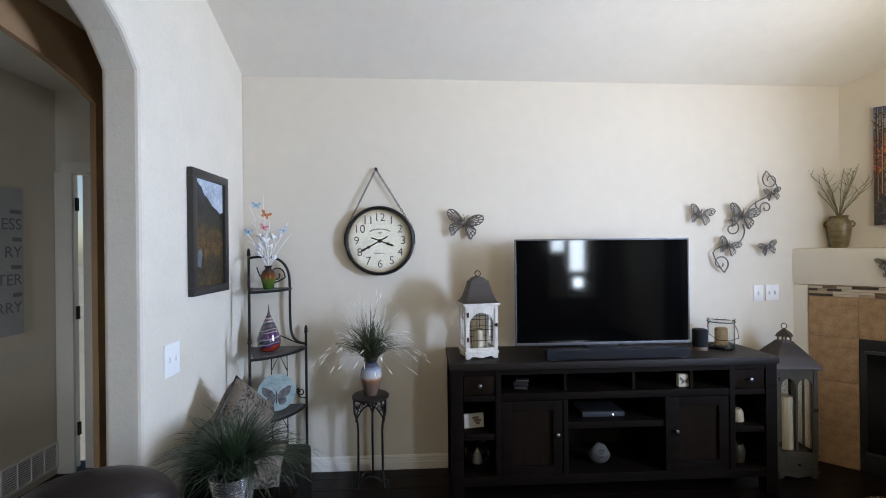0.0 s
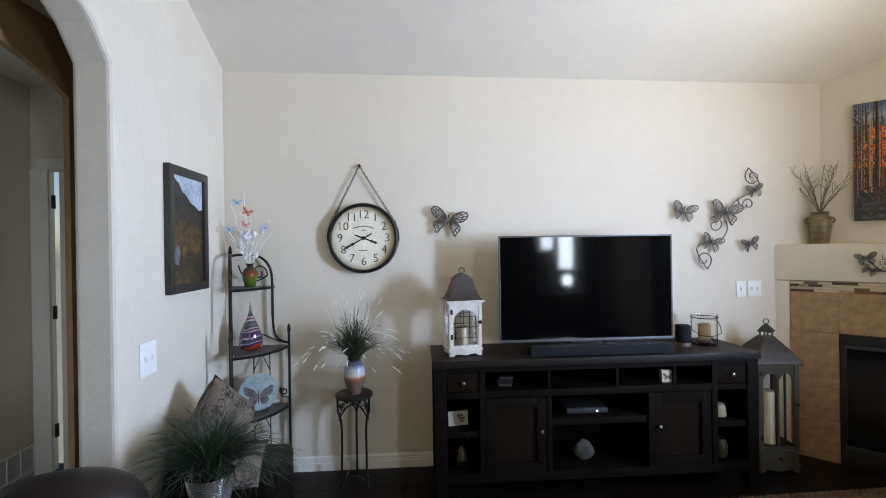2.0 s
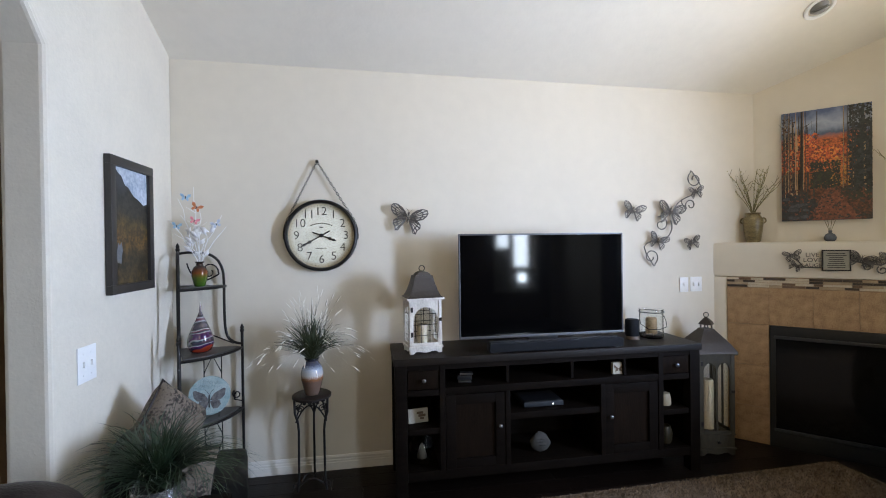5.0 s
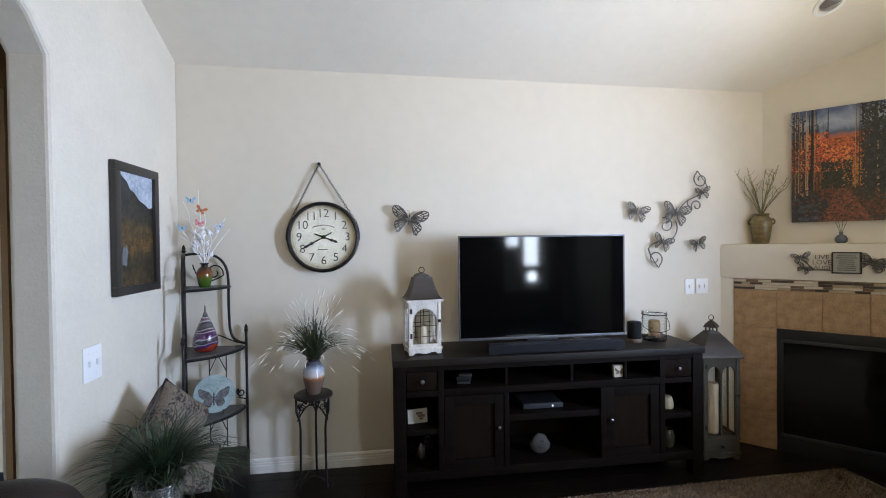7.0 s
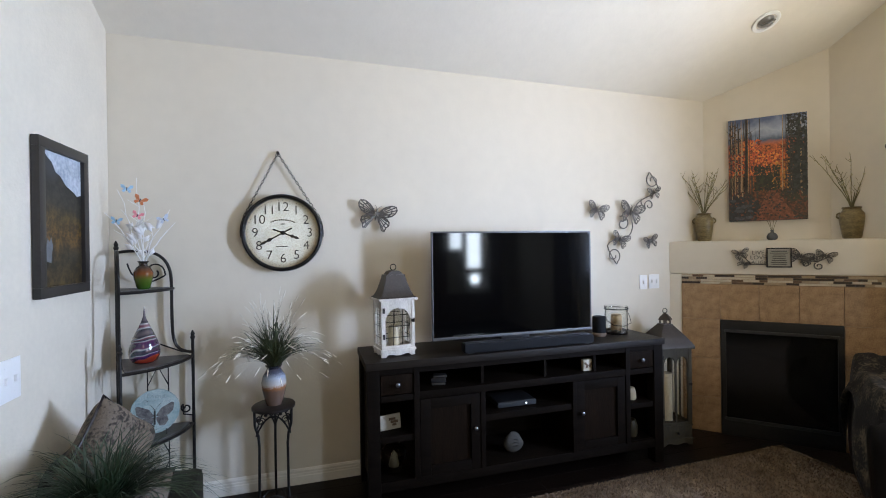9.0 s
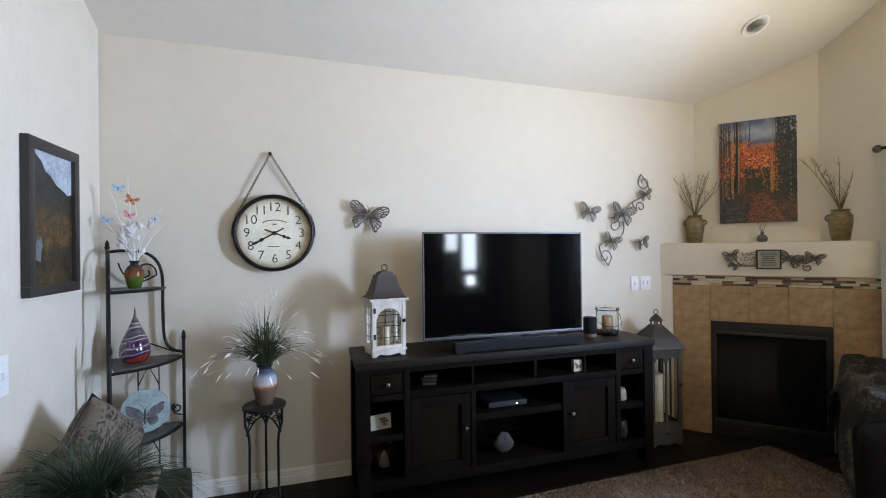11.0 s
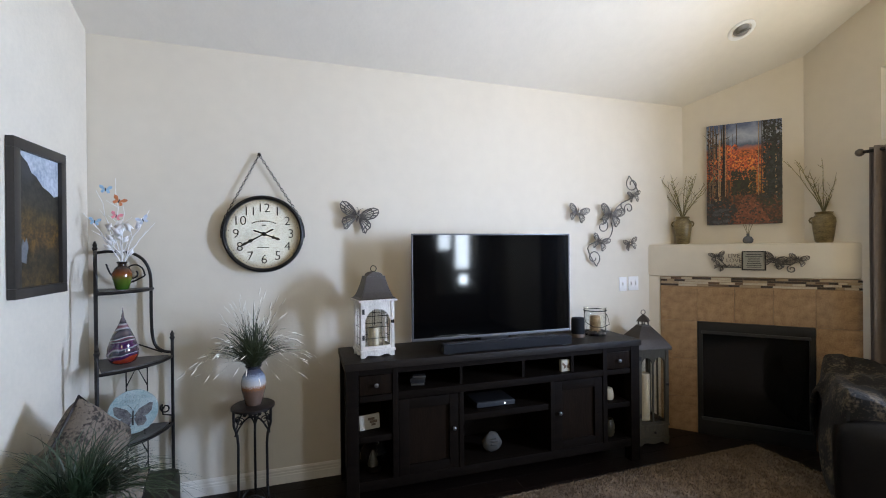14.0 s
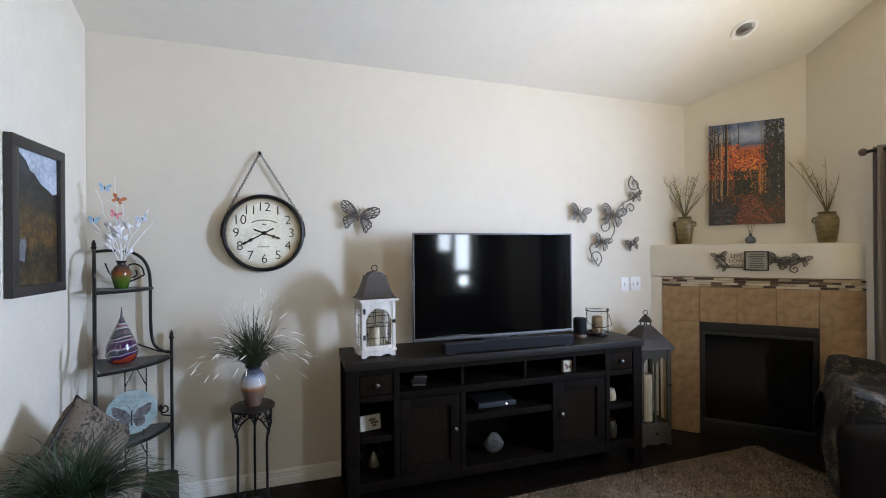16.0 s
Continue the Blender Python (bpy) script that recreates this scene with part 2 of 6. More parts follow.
def text_bm(body, size, extrude=0.0008, align="CENTER", thin=0.0):
    cu = bpy.data.curves.new("lettering", "FONT")
    cu.body, cu.size, cu.extrude, cu.align_x, cu.align_y, cu.resolution_u = body, size, extrude, align, "CENTER", 3
    cu.offset = -thin
    ob = bpy.data.objects.new("lettering", cu)
    scene.collection.objects.link(ob)
    me = bpy.data.meshes.new_from_object(ob.evaluated_get(bpy.context.evaluated_depsgraph_get()))
    bpy.data.objects.remove(ob)
    bm = bmesh.new()
    bm.from_mesh(me)
    bmesh.ops.transform(bm, matrix=Matrix.Rotation(radians(90), 4, "X"), verts=bm.verts)
    return bm


# ---- structure ----
W, H, HR, SLOPE = 4.22, 2.695, 2.647, 0.465
RX, BY, RIDGE = 4.796, -6.0, -3.6


def ceil_z(x, y):
    base = H + (HR - H) * x / W
    return base - SLOPE * max(y, RIDGE) - (SLOPE * (y - RIDGE) * -1 if y < RIDGE else 0)


bm = B()
box(bm, -1.5, RX + 0.2, BY - 0.2, 0.3, -0.12, -0.012)
floor = solid("floor", bm, JOINT, "very dark brown hardwood plank floor", "floor", "structure")

bm = B()
box(bm, -0.19, W + 0.1, 0.0, 0.14, 0.0, 3.2)
solid("wall_north", bm, WALL, "beige painted wall behind the television", "wall", "structure")
# wall beside the arch, its top following the vault
ARCH = []
for i in range(17):
    k = i / 16
    y = -1.105 - 1.50 * k
    ARCH.append((y, 2.29 + 0.34 * math.sin(math.pi * k) ** 0.62))
poly = [(0.0, 0.0), (0.0, 4.7), (BY, 4.7), (BY, 0.0), (-2.605, 0.0)] + [(y, z) for y, z in ARCH[::-1]] + [(-1.105, 0.0)]
bm = B()
prism(bm, poly, -0.165, "x", 0.0)
wall_w = solid("wall_west", bm, WALL_TEX, "beige textured wall with a wide arched opening", "wall", "structure")
bev = wall_w.modifiers.new("round", "BEVEL")
bev.width, bev.segments, bev.limit_method, bev.angle_limit = 0.022, 3, "ANGLE", radians(50)
# hall behind the arch
ARCH2 = [(-0.70 - 1.6 * i / 14, 2.28 + 0.16 * math.sin(math.pi * i / 14) ** 0.7) for i in range(15)]
poly = [(0.0, 0.0), (0.0, 2.9), (-3.2, 2.9), (-3.2, 0.0), (-2.30, 0.0)] + ARCH2[::-1] + [(-0.70, 0.0)]
bm = B()
prism(bm, poly, -0.03, "x", -0.47)
# Brown wall, deepened so its colour carries the shade behind the arch.
solid("wall_hall_arch", bm, mat("shaded_hall_brown", (0.27, 0.16, 0.075), 0.8, vary=0.06, scale=4, bump=0.4), "brown second arched wall opening into the dim hall", "wall", "structure")
bm = B()
box(bm, -1.50, -1.31, -3.2, 0.2, 0, 2.9)
solid("wall_hall", bm, WALL, "dim beige hall wall with a metal floor vent", "wall", "structure")
bm = B()
box(bm, -1.31, -1.24, 0.10, 0.2, 0, 2.9)
box(bm, -1.24, -0.13, 0.10, 0.2, 2.06, 2.9)
box(bm, -0.40, -0.13, 0.10, 0.2, 0.0, 2.06)
solid("wall_hall_end", bm, WALL, "hall end wall around a doorway", "wall", "structure")
bm = B()
box(bm, -1.5, -0.13, -3.2, 0.2, 2.62, 2.7)
solid("ceiling_hall", bm, CEIL, "flat ceiling of the dim hall", "ceiling", "structure")
bm = B()
box(bm, -1.5, -0.13, -3.3, -3.2, 0, 2.9)
solid("wall_hall_south", bm, WALL, "plain wall closing the hall", "wall", "structure")

DG = radians(45)
DU, DN = Vector((math.cos(DG), -math.sin(DG), 0)), Vector((-math.sin(DG), -math.cos(DG), 0))
DIAG = Matrix(((DU.x, -DN.x, 0, W), (DU.y, -DN.y, 0, 0), (0, 0, 1, 0), (0, 0, 0, 1)))
bm = B()
box(bm, -0.08, 0.90, 0.0, 0.14, 0.0, 3.6)
solid("wall_diagonal", bm, WALL, "beige corner wall over the fireplace", "wall", "structure", DIAG)

WY0, WY1 = -1.05, -3.50
bm = B()
box(bm, RX, RX + 0.16, WY0, -0.5, 0, 4.7)
box(bm, RX, RX + 0.16, BY, WY1, 0, 4.7)
box(bm, RX, RX + 0.16, WY1, WY0, 2.06, 2.16)
box(bm, RX, RX + 0.16, WY1, WY0, 2.64, 4.7)
box(bm, RX, RX + 0.16, WY1, WY0, 0.0, 0.12)
solid("wall_east", bm, WALL, "beige wall with a tall curtained window", "wall", "structure")
# Out of view; its dark tan keeps the bounced light low and warm.
bm = B()
box(bm, -0.2, 3.62, BY - 0.16, BY, 0, 4.7)
box(bm, 4.54, RX + 0.2, BY - 0.16, BY, 0, 4.7)
box(bm, 3.62, 4.54, BY - 0.16, BY, 0, 0.55)
box(bm, 3.62, 4.54, BY - 0.16, BY, 2.0, 4.7)
solid("wall_south", bm, mat("unseen_wall_tan", (0.20, 0.14, 0.08), 0.8, vary=0.05, scale=3), "plain tan wall out of view, with one window", "wall", "structure")

bm = B()
vs = [bm.verts.new((x, y, ceil_z(x, y) + d)) for d in (0.0, 0.12) for y in (0.14, RIDGE, BY - 0.2) for x in (-0.13, RX + 0.2)]
for k in (0, 6):
    bm.faces.new((vs[k], vs[k + 1], vs[k + 3], vs[k + 2]))
    bm.faces.new((vs[k + 2], vs[k + 3], vs[k + 5], vs[k + 4]))
for a, b in ((0, 1), (1, 3), (3, 5), (5, 4), (4, 2), (2, 0)):
    bm.faces.new((vs[a], vs[b], vs[b + 6], vs[a + 6]))
solid("ceiling", bm, CEIL, "white vaulted ceiling rising from the television wall", "ceiling", "structure")

for nm, pts in (("baseboard", (0.005, 1.37)), ("baseboard", (3.34, 4.05))):
    bm = B()
    prof = [(0.0, 0.0), (-0.016, 0.0), (-0.016, 0.05), (-0.013, 0.054), (-0.013, 0.066), (-0.010, 0.070), (-0.010, 0.082), (-0.005, 0.092), (0.0, 0.095)]
    prism(bm, prof, pts[1] - pts[0], "x", pts[0])
    solid(nm, bm, TRIM, "cream ribbed wooden baseboard", "baseboard", "structure")
bm = B()
prism(bm, [(0.0, 0.0), (0.016, 0.0), (0.016, 0.06), (0.010, 0.09), (0.0, 0.095)], -1.08, "y", -0.02)
solid("baseboard", bm, TRIM, "cream ribbed wooden baseboard", "baseboard", "structure")

# windows
def window(name, y0, y1, z0, z1, mull, label):
    w = thing(name, pose(RX + 0.10, (y0 + y1) / 2, z0), label, "window", kind="structure")
    hw, hh = (y1 - y0) / 2, z1 - z0
    bm = B()
    for a in ((-hw, -hw + 0.05, 0, hh), (hw - 0.05, hw, 0, hh), (-hw + 0.05, hw - 0.05, 0, 0.05), (-hw + 0.05, hw - 0.05, hh - 0.05, hh)):
        box(bm, -0.03, 0.03, a[0], a[1], a[2], a[3], 0.004)
    for i in range(1, mull):
        y = -hw + 2 * hw * i / mull
        box(bm, -0.025, 0.025, y - 0.02, y + 0.02, 0.05, hh - 0.05)
    part("window_frame", bm, TRIM, w)
    for i in range(mull):
        a, b = -hw + 2 * hw * i / mull + 0.03, -hw + 2 * hw * (i + 1) / mull - 0.03
        p = part("pane", one_box(-0.003, 0.003, a, b, 0.04, hh - 0.04), GLASS, w)
        p.visible_shadow = False
    return w


window("window_1", WY1, WY0, 0.12, 2.06, 2, "tall white-framed window bright with daylight")
window("window_2", WY1, WY0, 2.16, 2.64, 2, "white-framed transom window bright with daylight")
w3 = thing("window_3", pose(4.08, BY - 0.06, 0.55), "white-framed window in the far wall", "window", kind="structure")
bm = B()
for a in ((-0.46, -0.42, 0, 1.45), (0.42, 0.46, 0, 1.45), (-0.42, 0.42, 0, 0.05), (-0.42, 0.42, 1.40, 1.45), (-0.21, -0.05, 0.05, 1.40), (-0.05, 0.42, 0.28, 0.46), (-0.42, -0.21, 0.05, 0.84)):
    box(bm, a[0], a[1], -0.03, 0.03, a[2], a[3])
part("window_frame", bm, TRIM, w3)
p = part("pane", one_box(-0.42, 0.42, -0.003, 0.003, 0.05, 1.40), GLASS, w3)
p.visible_shadow = False
bm = B()
box(bm, -60, 60, -60, 60, -0.5, -0.3)
solid("ground", bm, mat("outside_ground", (0.25, 0.24, 0.20), 0.9, scale=0.6), "pale ground outside the house", "ground", "structure")

# hall door
d = thing("door_1", pose(-1.24, 0.10, 0), "cream hall door standing slightly open in its casing", "door", kind="structure")
bm = B()
box(bm, -0.065, 0.05, -0.02, 0.0, 0.0, 2.06, 0.004)
box(bm, 0.80, 0.87, -0.02, 0.0, 0.0, 2.06, 0.004)
box(bm, -0.02, 0.87, -0.022, 0.0, 2.06, 2.13, 0.004)
part("casing", bm, TRIM, d)
bm = B()
box(bm, 0.085, 0.80, 0.03, 0.065, 0.01, 2.05, 0.003)
part("door_leaf", bm, TRIM, d)
bm = B()
for z in (0.25, 1.05, 1.8):
    box(bm, 0.052, 0.064, 0.005, 0.028, z, z + 0.09)
part("hinge", bm, IRON, d)

# ---- television wall: console and what stands on it ----
CX0, CX1, CYF, CYB, CZ = 1.364, 3.345, -0.47, -0.03, 0.833
con = thing("media_console", pose(CX0, CYB, 0), "long dark-stained wooden media console with open shelves", "console")
L, DP = CX1 - CX0, CYB - CYF
part("top", one_box(-0.008, L + 0.008, -DP - 0.012, 0.0, CZ - 0.042, CZ, bevel=0.005), TOPWOOD, con)
part("back_panel", one_box(0.03, L - 0.03, -0.02, -0.005, 0.10, CZ - 0.042), DARKWOOD, con)
part("bottom_shelf", one_box(0.06, L - 0.06, -DP + 0.012, -0.02, 0.125, 0.155), DARKWOOD, con)
for x in (0.0, L - 0.07):
    for y in (-DP, -0.075):
        part("leg", one_box(x, x + 0.07, y, y + 0.07, 0.0, CZ - 0.042, bevel=0.004), DARKWOOD, con)
for x in (0.022, L - 0.047):
    part("side_panel", one_box(x, x + 0.025, -DP + 0.07, -0.075, 0.10, CZ - 0.042), DARKWOOD, con)
S0, S1 = 0.075, 0.262
for x in (S1, L - S1 - 0.034):
    part("stile", one_box(x, x + 0.034, -DP, -0.02, 0.155, CZ - 0.042, bevel=0.003), DARKWOOD, con)
part("bottom_rail", one_box(0.07, L - 0.07, -DP + 0.003, -DP + 0.03, 0.105, 0.16, bevel=0.003), DARKWOOD, con)
part("middle_rail", one_box(S1 + 0.034, L - S1 - 0.034, -DP + 0.002, -0.02, 0.605, 0.648, bevel=0.003), DARKWOOD, con)
part("upper_rail", one_box(0.07, L - 0.07, -DP + 0.004, -DP + 0.03, CZ - 0.075, CZ - 0.042), DARKWOOD, con)
for x in (0.68, 1.10, 1.46):
    part("slot_divider", one_box(x, x + 0.018, -DP + 0.03, -0.02, 0.648, CZ - 0.045), DARKWOOD, con)
for x0, x1 in ((S0, S1), (L - S1, L - S0)):
    dr = part("drawer", one_box(x0, x1, -DP + 0.008, -0.05, 0.645, CZ - 0.08, bevel=0.004), PANELWOOD, con)
    bm = B()
    lathe(bm, [(0.004, 0), (0.004, 0.012), (0.012, 0.018), (0.012, 0.024), (0.004, 0.028)], 14)
    kn = part("knob", bm, STEEL, dr, "round metal knob")
    kn.matrix_local = pose((x0 + x1) / 2, -DP + 0.008, 0.70, 90, 0, 0)
    part("drawer_rail", one_box(x0, x1, -DP + 0.004, -0.03, 0.605, 0.640, bevel=0.002), DARKWOOD, con)
    part("shelf", one_box(x0, x1, -DP + 0.01, -0.02, 0.375, 0.41, bevel=0.003), DARKWOOD, con)
D0, D1 = S1 + 0.037, 0.665
for x0, x1, kx in ((D0, D1, D1 - 0.035), (L - D1, L - D0, L - D1 + 0.035)):
    dr = part("door", one_box(x0 + 0.058, x1 - 0.058, -DP + 0.022, -DP + 0.032, 0.21, 0.545), PANELWOOD, con)
    for a in ((x0, x0 + 0.06, 0.16, 0.60), (x1 - 0.06, x1, 0.16, 0.60), (x0 + 0.06, x1 - 0.06, 0.54, 0.60), (x0 + 0.06, x1 - 0.06, 0.16, 0.215)):
        part("door_rail", one_box(a[0], a[1], -DP + 0.006, -DP + 0.034, a[2], a[3], bevel=0.003), DARKWOOD, dr)
    bm = B()
    lathe(bm, [(0.004, 0), (0.004, 0.012), (0.011, 0.018), (0.011, 0.024), (0.004, 0.028)], 14)
    kn = part("knob", bm, STEEL, dr, "round metal knob")
    kn.matrix_local = pose(kx, -DP + 0.006, 0.40, 90, 0, 0)
    xs = D1 if kx > x1 - 0.1 else L - D1 - 0.03
    part("stile", one_box(xs, xs + 0.03, -DP, -0.02, 0.155, 0.605, bevel=0.003), DARKWOOD, con)
part("shelf", one_box(D1 + 0.03, L - D1 - 0.03, -DP + 0.012, -0.02, 0.425, 0.465, bevel=0.003), DARKWOOD, con)


# things on the shelves
def cb(name, m, label, cat):
    return thing(name, m, label, cat)


o = cb("streaming_box", pose(1.80, -0.36, 0.648, 0, 0, -12), "small dark clip-like gadget on silver feet", "gadget")
part("body", one_box(-0.045, 0.045, -0.03, 0.03, 0.014, 0.042, bevel=0.006), BLACKPLASTIC, o)
part("bracket", one_box(-0.04, 0.04, -0.033, 0.0, 0.0, 0.012, bevel=0.003), STEEL, o)
part("lid", one_box(-0.03, 0.05, -0.02, 0.03, 0.042, 0.054, bevel=0.005), STEEL, o)

o = cb("cable_box", pose(2.30, -0.30, 0.465), "flat grey set-top box with a white indicator light", "set-top box")
part("body", one_box(-0.13, 0.13, -0.10, 0.10, 0.004, 0.034, bevel=0.004), mat("grey_plastic", (0.018, 0.021, 0.025), 0.4, vary=0.1), o)
bm = B()
lathe(bm, [(0.005, 0), (0.005, 0.002)], 12)
p = part("indicator_light", bm, glow_mat("white_light", (0.95, 0.97, 1.0), 3.0), o)
p.matrix_local = pose(0.06, -0.1, 0.018, 90, 0, 0)
part("vent_strip", one_box(-0.12, 0.12, -0.09, 0.09, 0.034, 0.036), BLACKPLASTIC, o)

o = cb("engraved_stone", pose(2.30, -0.33, 0.155), "round grey engraved garden stone standing upright", "stone")
bm = B()
bmesh.ops.create_uvsphere(bm, u_segments=24, v_segments=14, radius=0.07)
for v in bm.verts:
    v.co = Vector((v.co.x * (1.0 - 0.25 * max(0, v.co.z) / 0.07), v.co.y * 0.45, v.co.z * 0.93 + 0.062)) * (1 + 0.10 * noise.noise(v.co * 18))
part("body", bm, mat("grey_stone", (0.036, 0.033, 0.027), 0.8, vary=0.25, scale=25, bump=0.6, bump_scale=60), o)
bm = B()
for i, wdt in enumerate((0.03, 0.045, 0.035)):
    box(bm, -wdt / 2, wdt / 2, -0.034, -0.03, 0.088 - i * 0.020, 0.091 - i * 0.020)
part("lettering", bm, BLACKPLASTIC, o, "dark engraved lines")

o = cb("butterfly_picture", pose(1.51, -0.36, 0.41, -6, 0, 10), "small cream card with a dark butterfly print", "picture")
part("card", one_box(-0.062, 0.062, 0.0, 0.014, 0.0, 0.085, bevel=0.002), mat("cream_card", (0.34, 0.31, 0.25), 0.7, vary=0.15, scale=14), o)
bm = B()
for a in ((-0.01, 0.03, 0.052, 0.066), (0.0, 0.045, 0.035, 0.05), (0.01, 0.035, 0.02, 0.032)):
    box(bm, a[0], a[1], -0.002, 0.0, a[2], a[3])
part("print", bm, mat("brown_print", (0.09, 0.055, 0.03), 0.7, vary=0.4, scale=60), o)

o = cb("butterfly_block", pose(2.80, -0.42, 0.648, 0, 0, 0), "small square white block with a dark butterfly", "ornament")
part("block", one_box(-0.037, 0.037, 0.0, 0.03, 0.0, 0.074, bevel=0.003), mat("cream_block", (0.42, 0.39, 0.31), 0.6, vary=0.08, scale=14), o)
bm = B()
for sx in (-1, 1):
    prism(bm, [(0, 0.036), (sx * 0.028, 0.062), (sx * 0.032, 0.046), (sx * 0.018, 0.036), (sx * 0.022, 0.018), (sx * 0.006, 0.022)], -0.002, "y", 0.0)
part("print", bm, mat("brown_print", (0.09, 0.055, 0.03), 0.7), o)

o = cb("glass_globe", pose(1.53, -0.33, 0.155), "clear glass globe on a dark wooden base", "ornament")
bm = B()
lathe(bm, [(0.045, 0), (0.05, 0.008), (0.04, 0.02), (0.03, 0.026)], 24)
part("base", bm, DARKWOOD, o)
bm = B()
lathe(bm, [(0.028, 0.026), (0.06, 0.05), (0.078, 0.09), (0.07, 0.13), (0.04, 0.158), (0.004, 0.166)], 26)
part("globe", bm, GLASS, o)
bm = B()
lathe(bm, [(0.012, 0.03), (0.02, 0.06), (0.012, 0.09), (0.003, 0.11)], 14)
part("figure", bm, mat("pale_ornament", (0.14, 0.12, 0.09), 0.4), o)

o = cb("white_canister", pose(3.165, -0.36, 0.41), "small ivory pillar candle with a wick", "candle")
bm = B()
lathe(bm, [(0.04, 0), (0.043, 0.01), (0.040, 0.05), (0.032, 0.075), (0.005, 0.078)], 20)
part("wax", bm, CANDLE, o)
part("wick", one_box(-0.002, 0.002, -0.002, 0.002, 0.077, 0.095), IRON, o)
o = cb("brown_jar", pose(3.17, -0.36, 0.155), "small brown and green patterned jar", "jar")
bm = B()
lathe(bm, [(0.035, 0), (0.042, 0.02), (0.045, 0.07), (0.036, 0.10), (0.034, 0.112), (0.028, 0.112), (0.03, 0.09)], 20)
part("body", bm, mat("jar_glaze", (0.045, 0.032, 0.016), 0.35, vary=0.4, scale=18, second=(0.018, 0.018, 0.010)), o)

# television
tv = thing("television", pose(2.341, -0.31, CZ), "large flat black television with a thin silver frame", "television")
TH0, TH1, TW = 0.061, 0.729, 0.56
part("back", one_box(-TW + 0.01, TW - 0.01, 0.006, 0.05, TH0 + 0.01, TH1 - 0.01, bevel=0.01), BLACKPLASTIC, tv)
part("screen", one_box(-TW + 0.008, TW - 0.008, -0.002, 0.006, TH0 + 0.016, TH1 - 0.008), SCREEN, tv)
bm = B()
for a in ((-TW, TW, TH0, TH0 + 0.017), (-TW, TW, TH1 - 0.010, TH1), (-TW, -TW + 0.009, TH0 + 0.017, TH1 - 0.010), (TW - 0.009, TW, TH0 + 0.017, TH1 - 0.010)):
    box(bm, a[0], a[1], -0.006, 0.012, a[2], a[3], 0.002)
part("bezel", bm, mat("dark_silver_bezel", (0.10, 0.10, 0.105), 0.5, 0.8, vary=0.1, scale=30), tv, "thin silver bezel")
part("badge", one_box(-0.03, 0.03, -0.008, -0.004, TH0 + 0.003, TH0 + 0.012), PEWTER, tv)
part("stand_neck", one_box(-0.10, 0.10, 0.01, 0.045, 0.012, TH0 + 0.03, bevel=0.006), BLACKPLASTIC, tv)
part("stand_base", one_box(-0.26, 0.26, -0.03, 0.16, 0.0, 0.012, bevel=0.004), BLACKPLASTIC, tv)
o = thing("soundbar", pose(2.38, -0.42, CZ), "long low charcoal cloth soundbar", "soundbar")
part("body", one_box(-0.44, 0.44, -0.035, 0.035, 0.004, 0.056, bevel=0.008), BARCLOTH, o)
part("top_panel", one_box(-0.43, 0.43, -0.028, 0.03, 0.056, 0.059), mat("gloss_top", (0.02, 0.022, 0.026), 0.22, vary=0.1), o)
for x in (-0.4, 0.4):
    part("foot", one_box(x - 0.02, x + 0.02, -0.03, 0.03, 0.0, 0.005), BLACKPLASTIC, o)
bm = B()
tube(bm, [(2.72, -0.30, CZ + 0.07), (2.71, -0.31, CZ + 0.03), (2.69, -0.33, CZ + 0.006), (2.6, -0.34, CZ + 0.005)], 0.004)
solid("power_cable", bm, BLACKPLASTIC, "short black cable hanging behind the soundbar", "cable", smooth=True)

o = thing("smart_speaker", pose(3.00, -0.26, CZ), "short charcoal cloth cylinder speaker with a wooden foot", "speaker")
bm = B()
lathe(bm, [(0.043, 0), (0.045, 0.004), (0.045, 0.022), (0.044, 0.024)], 28)
part("foot_band", bm, mat("band_wood", (0.10, 0.07, 0.05), 0.5), o)
bm = B()
lathe(bm, [(0.043, 0.024), (0.0455, 0.03), (0.0455, 0.128), (0.041, 0.136), (0.03, 0.137)], 28)
part("body", bm, BARCLOTH, o)

o = thing("candle_holder", pose(3.165, -0.23, CZ), "glass jar holder with a brown candle and wire handle", "candle holder")
bm = B()
for r0, r1, z0, z1 in ((0.074, 0.078, 0.0, 0.19),):
    lathe(bm, [(0.072, 0.0), (0.078, 0.006), (0.078, 0.185), (0.081, 0.196), (0.078, 0.196), (0.074, 0.185), (0.074, 0.01), (0.004, 0.008)], 30)
part("jar", bm, GLASS, o)
bm = B()
lathe(bm, [(0.036, 0.02), (0.038, 0.03), (0.038, 0.125), (0.033, 0.135), (0.01, 0.13)], 22)
part("candle", bm, CANDLEBROWN, o)
bm = B()
rr = random.Random(4)
for i in range(70):
    a, r = rr.random() * 6.28, 0.068 * math.sqrt(rr.random())
    g = bmesh.ops.create_icosphere(bm, subdivisions=1, radius=0.007 + 0.004 * rr.random())
    bmesh.ops.translate(bm, verts=g["verts"], vec=(r * math.cos(a), r * math.sin(a), 0.014 + 0.012 * rr.random()))
part("pebble_bed", bm, mat("pebble", (0.13, 0.11, 0.09), 0.6, vary=0.4, scale=60), o)
bm = B()
tube(bm, [(0.081 * math.cos(a * 0.2618), 0.081 * math.sin(a * 0.2618), 0.178) for a in range(24)], 0.0035, closed=True)
tube(bm, [(-0.081, 0, 0.178), (-0.095, -0.004, 0.15), (-0.10, -0.03, 0.10), (-0.07, -0.07, 0.07), (0.0, -0.085, 0.065), (0.07, -0.07, 0.08), (0.09, -0.03, 0.12), (0.081, 0, 0.178)], 0.0025)
part("wire_handle", bm, IRON, o)


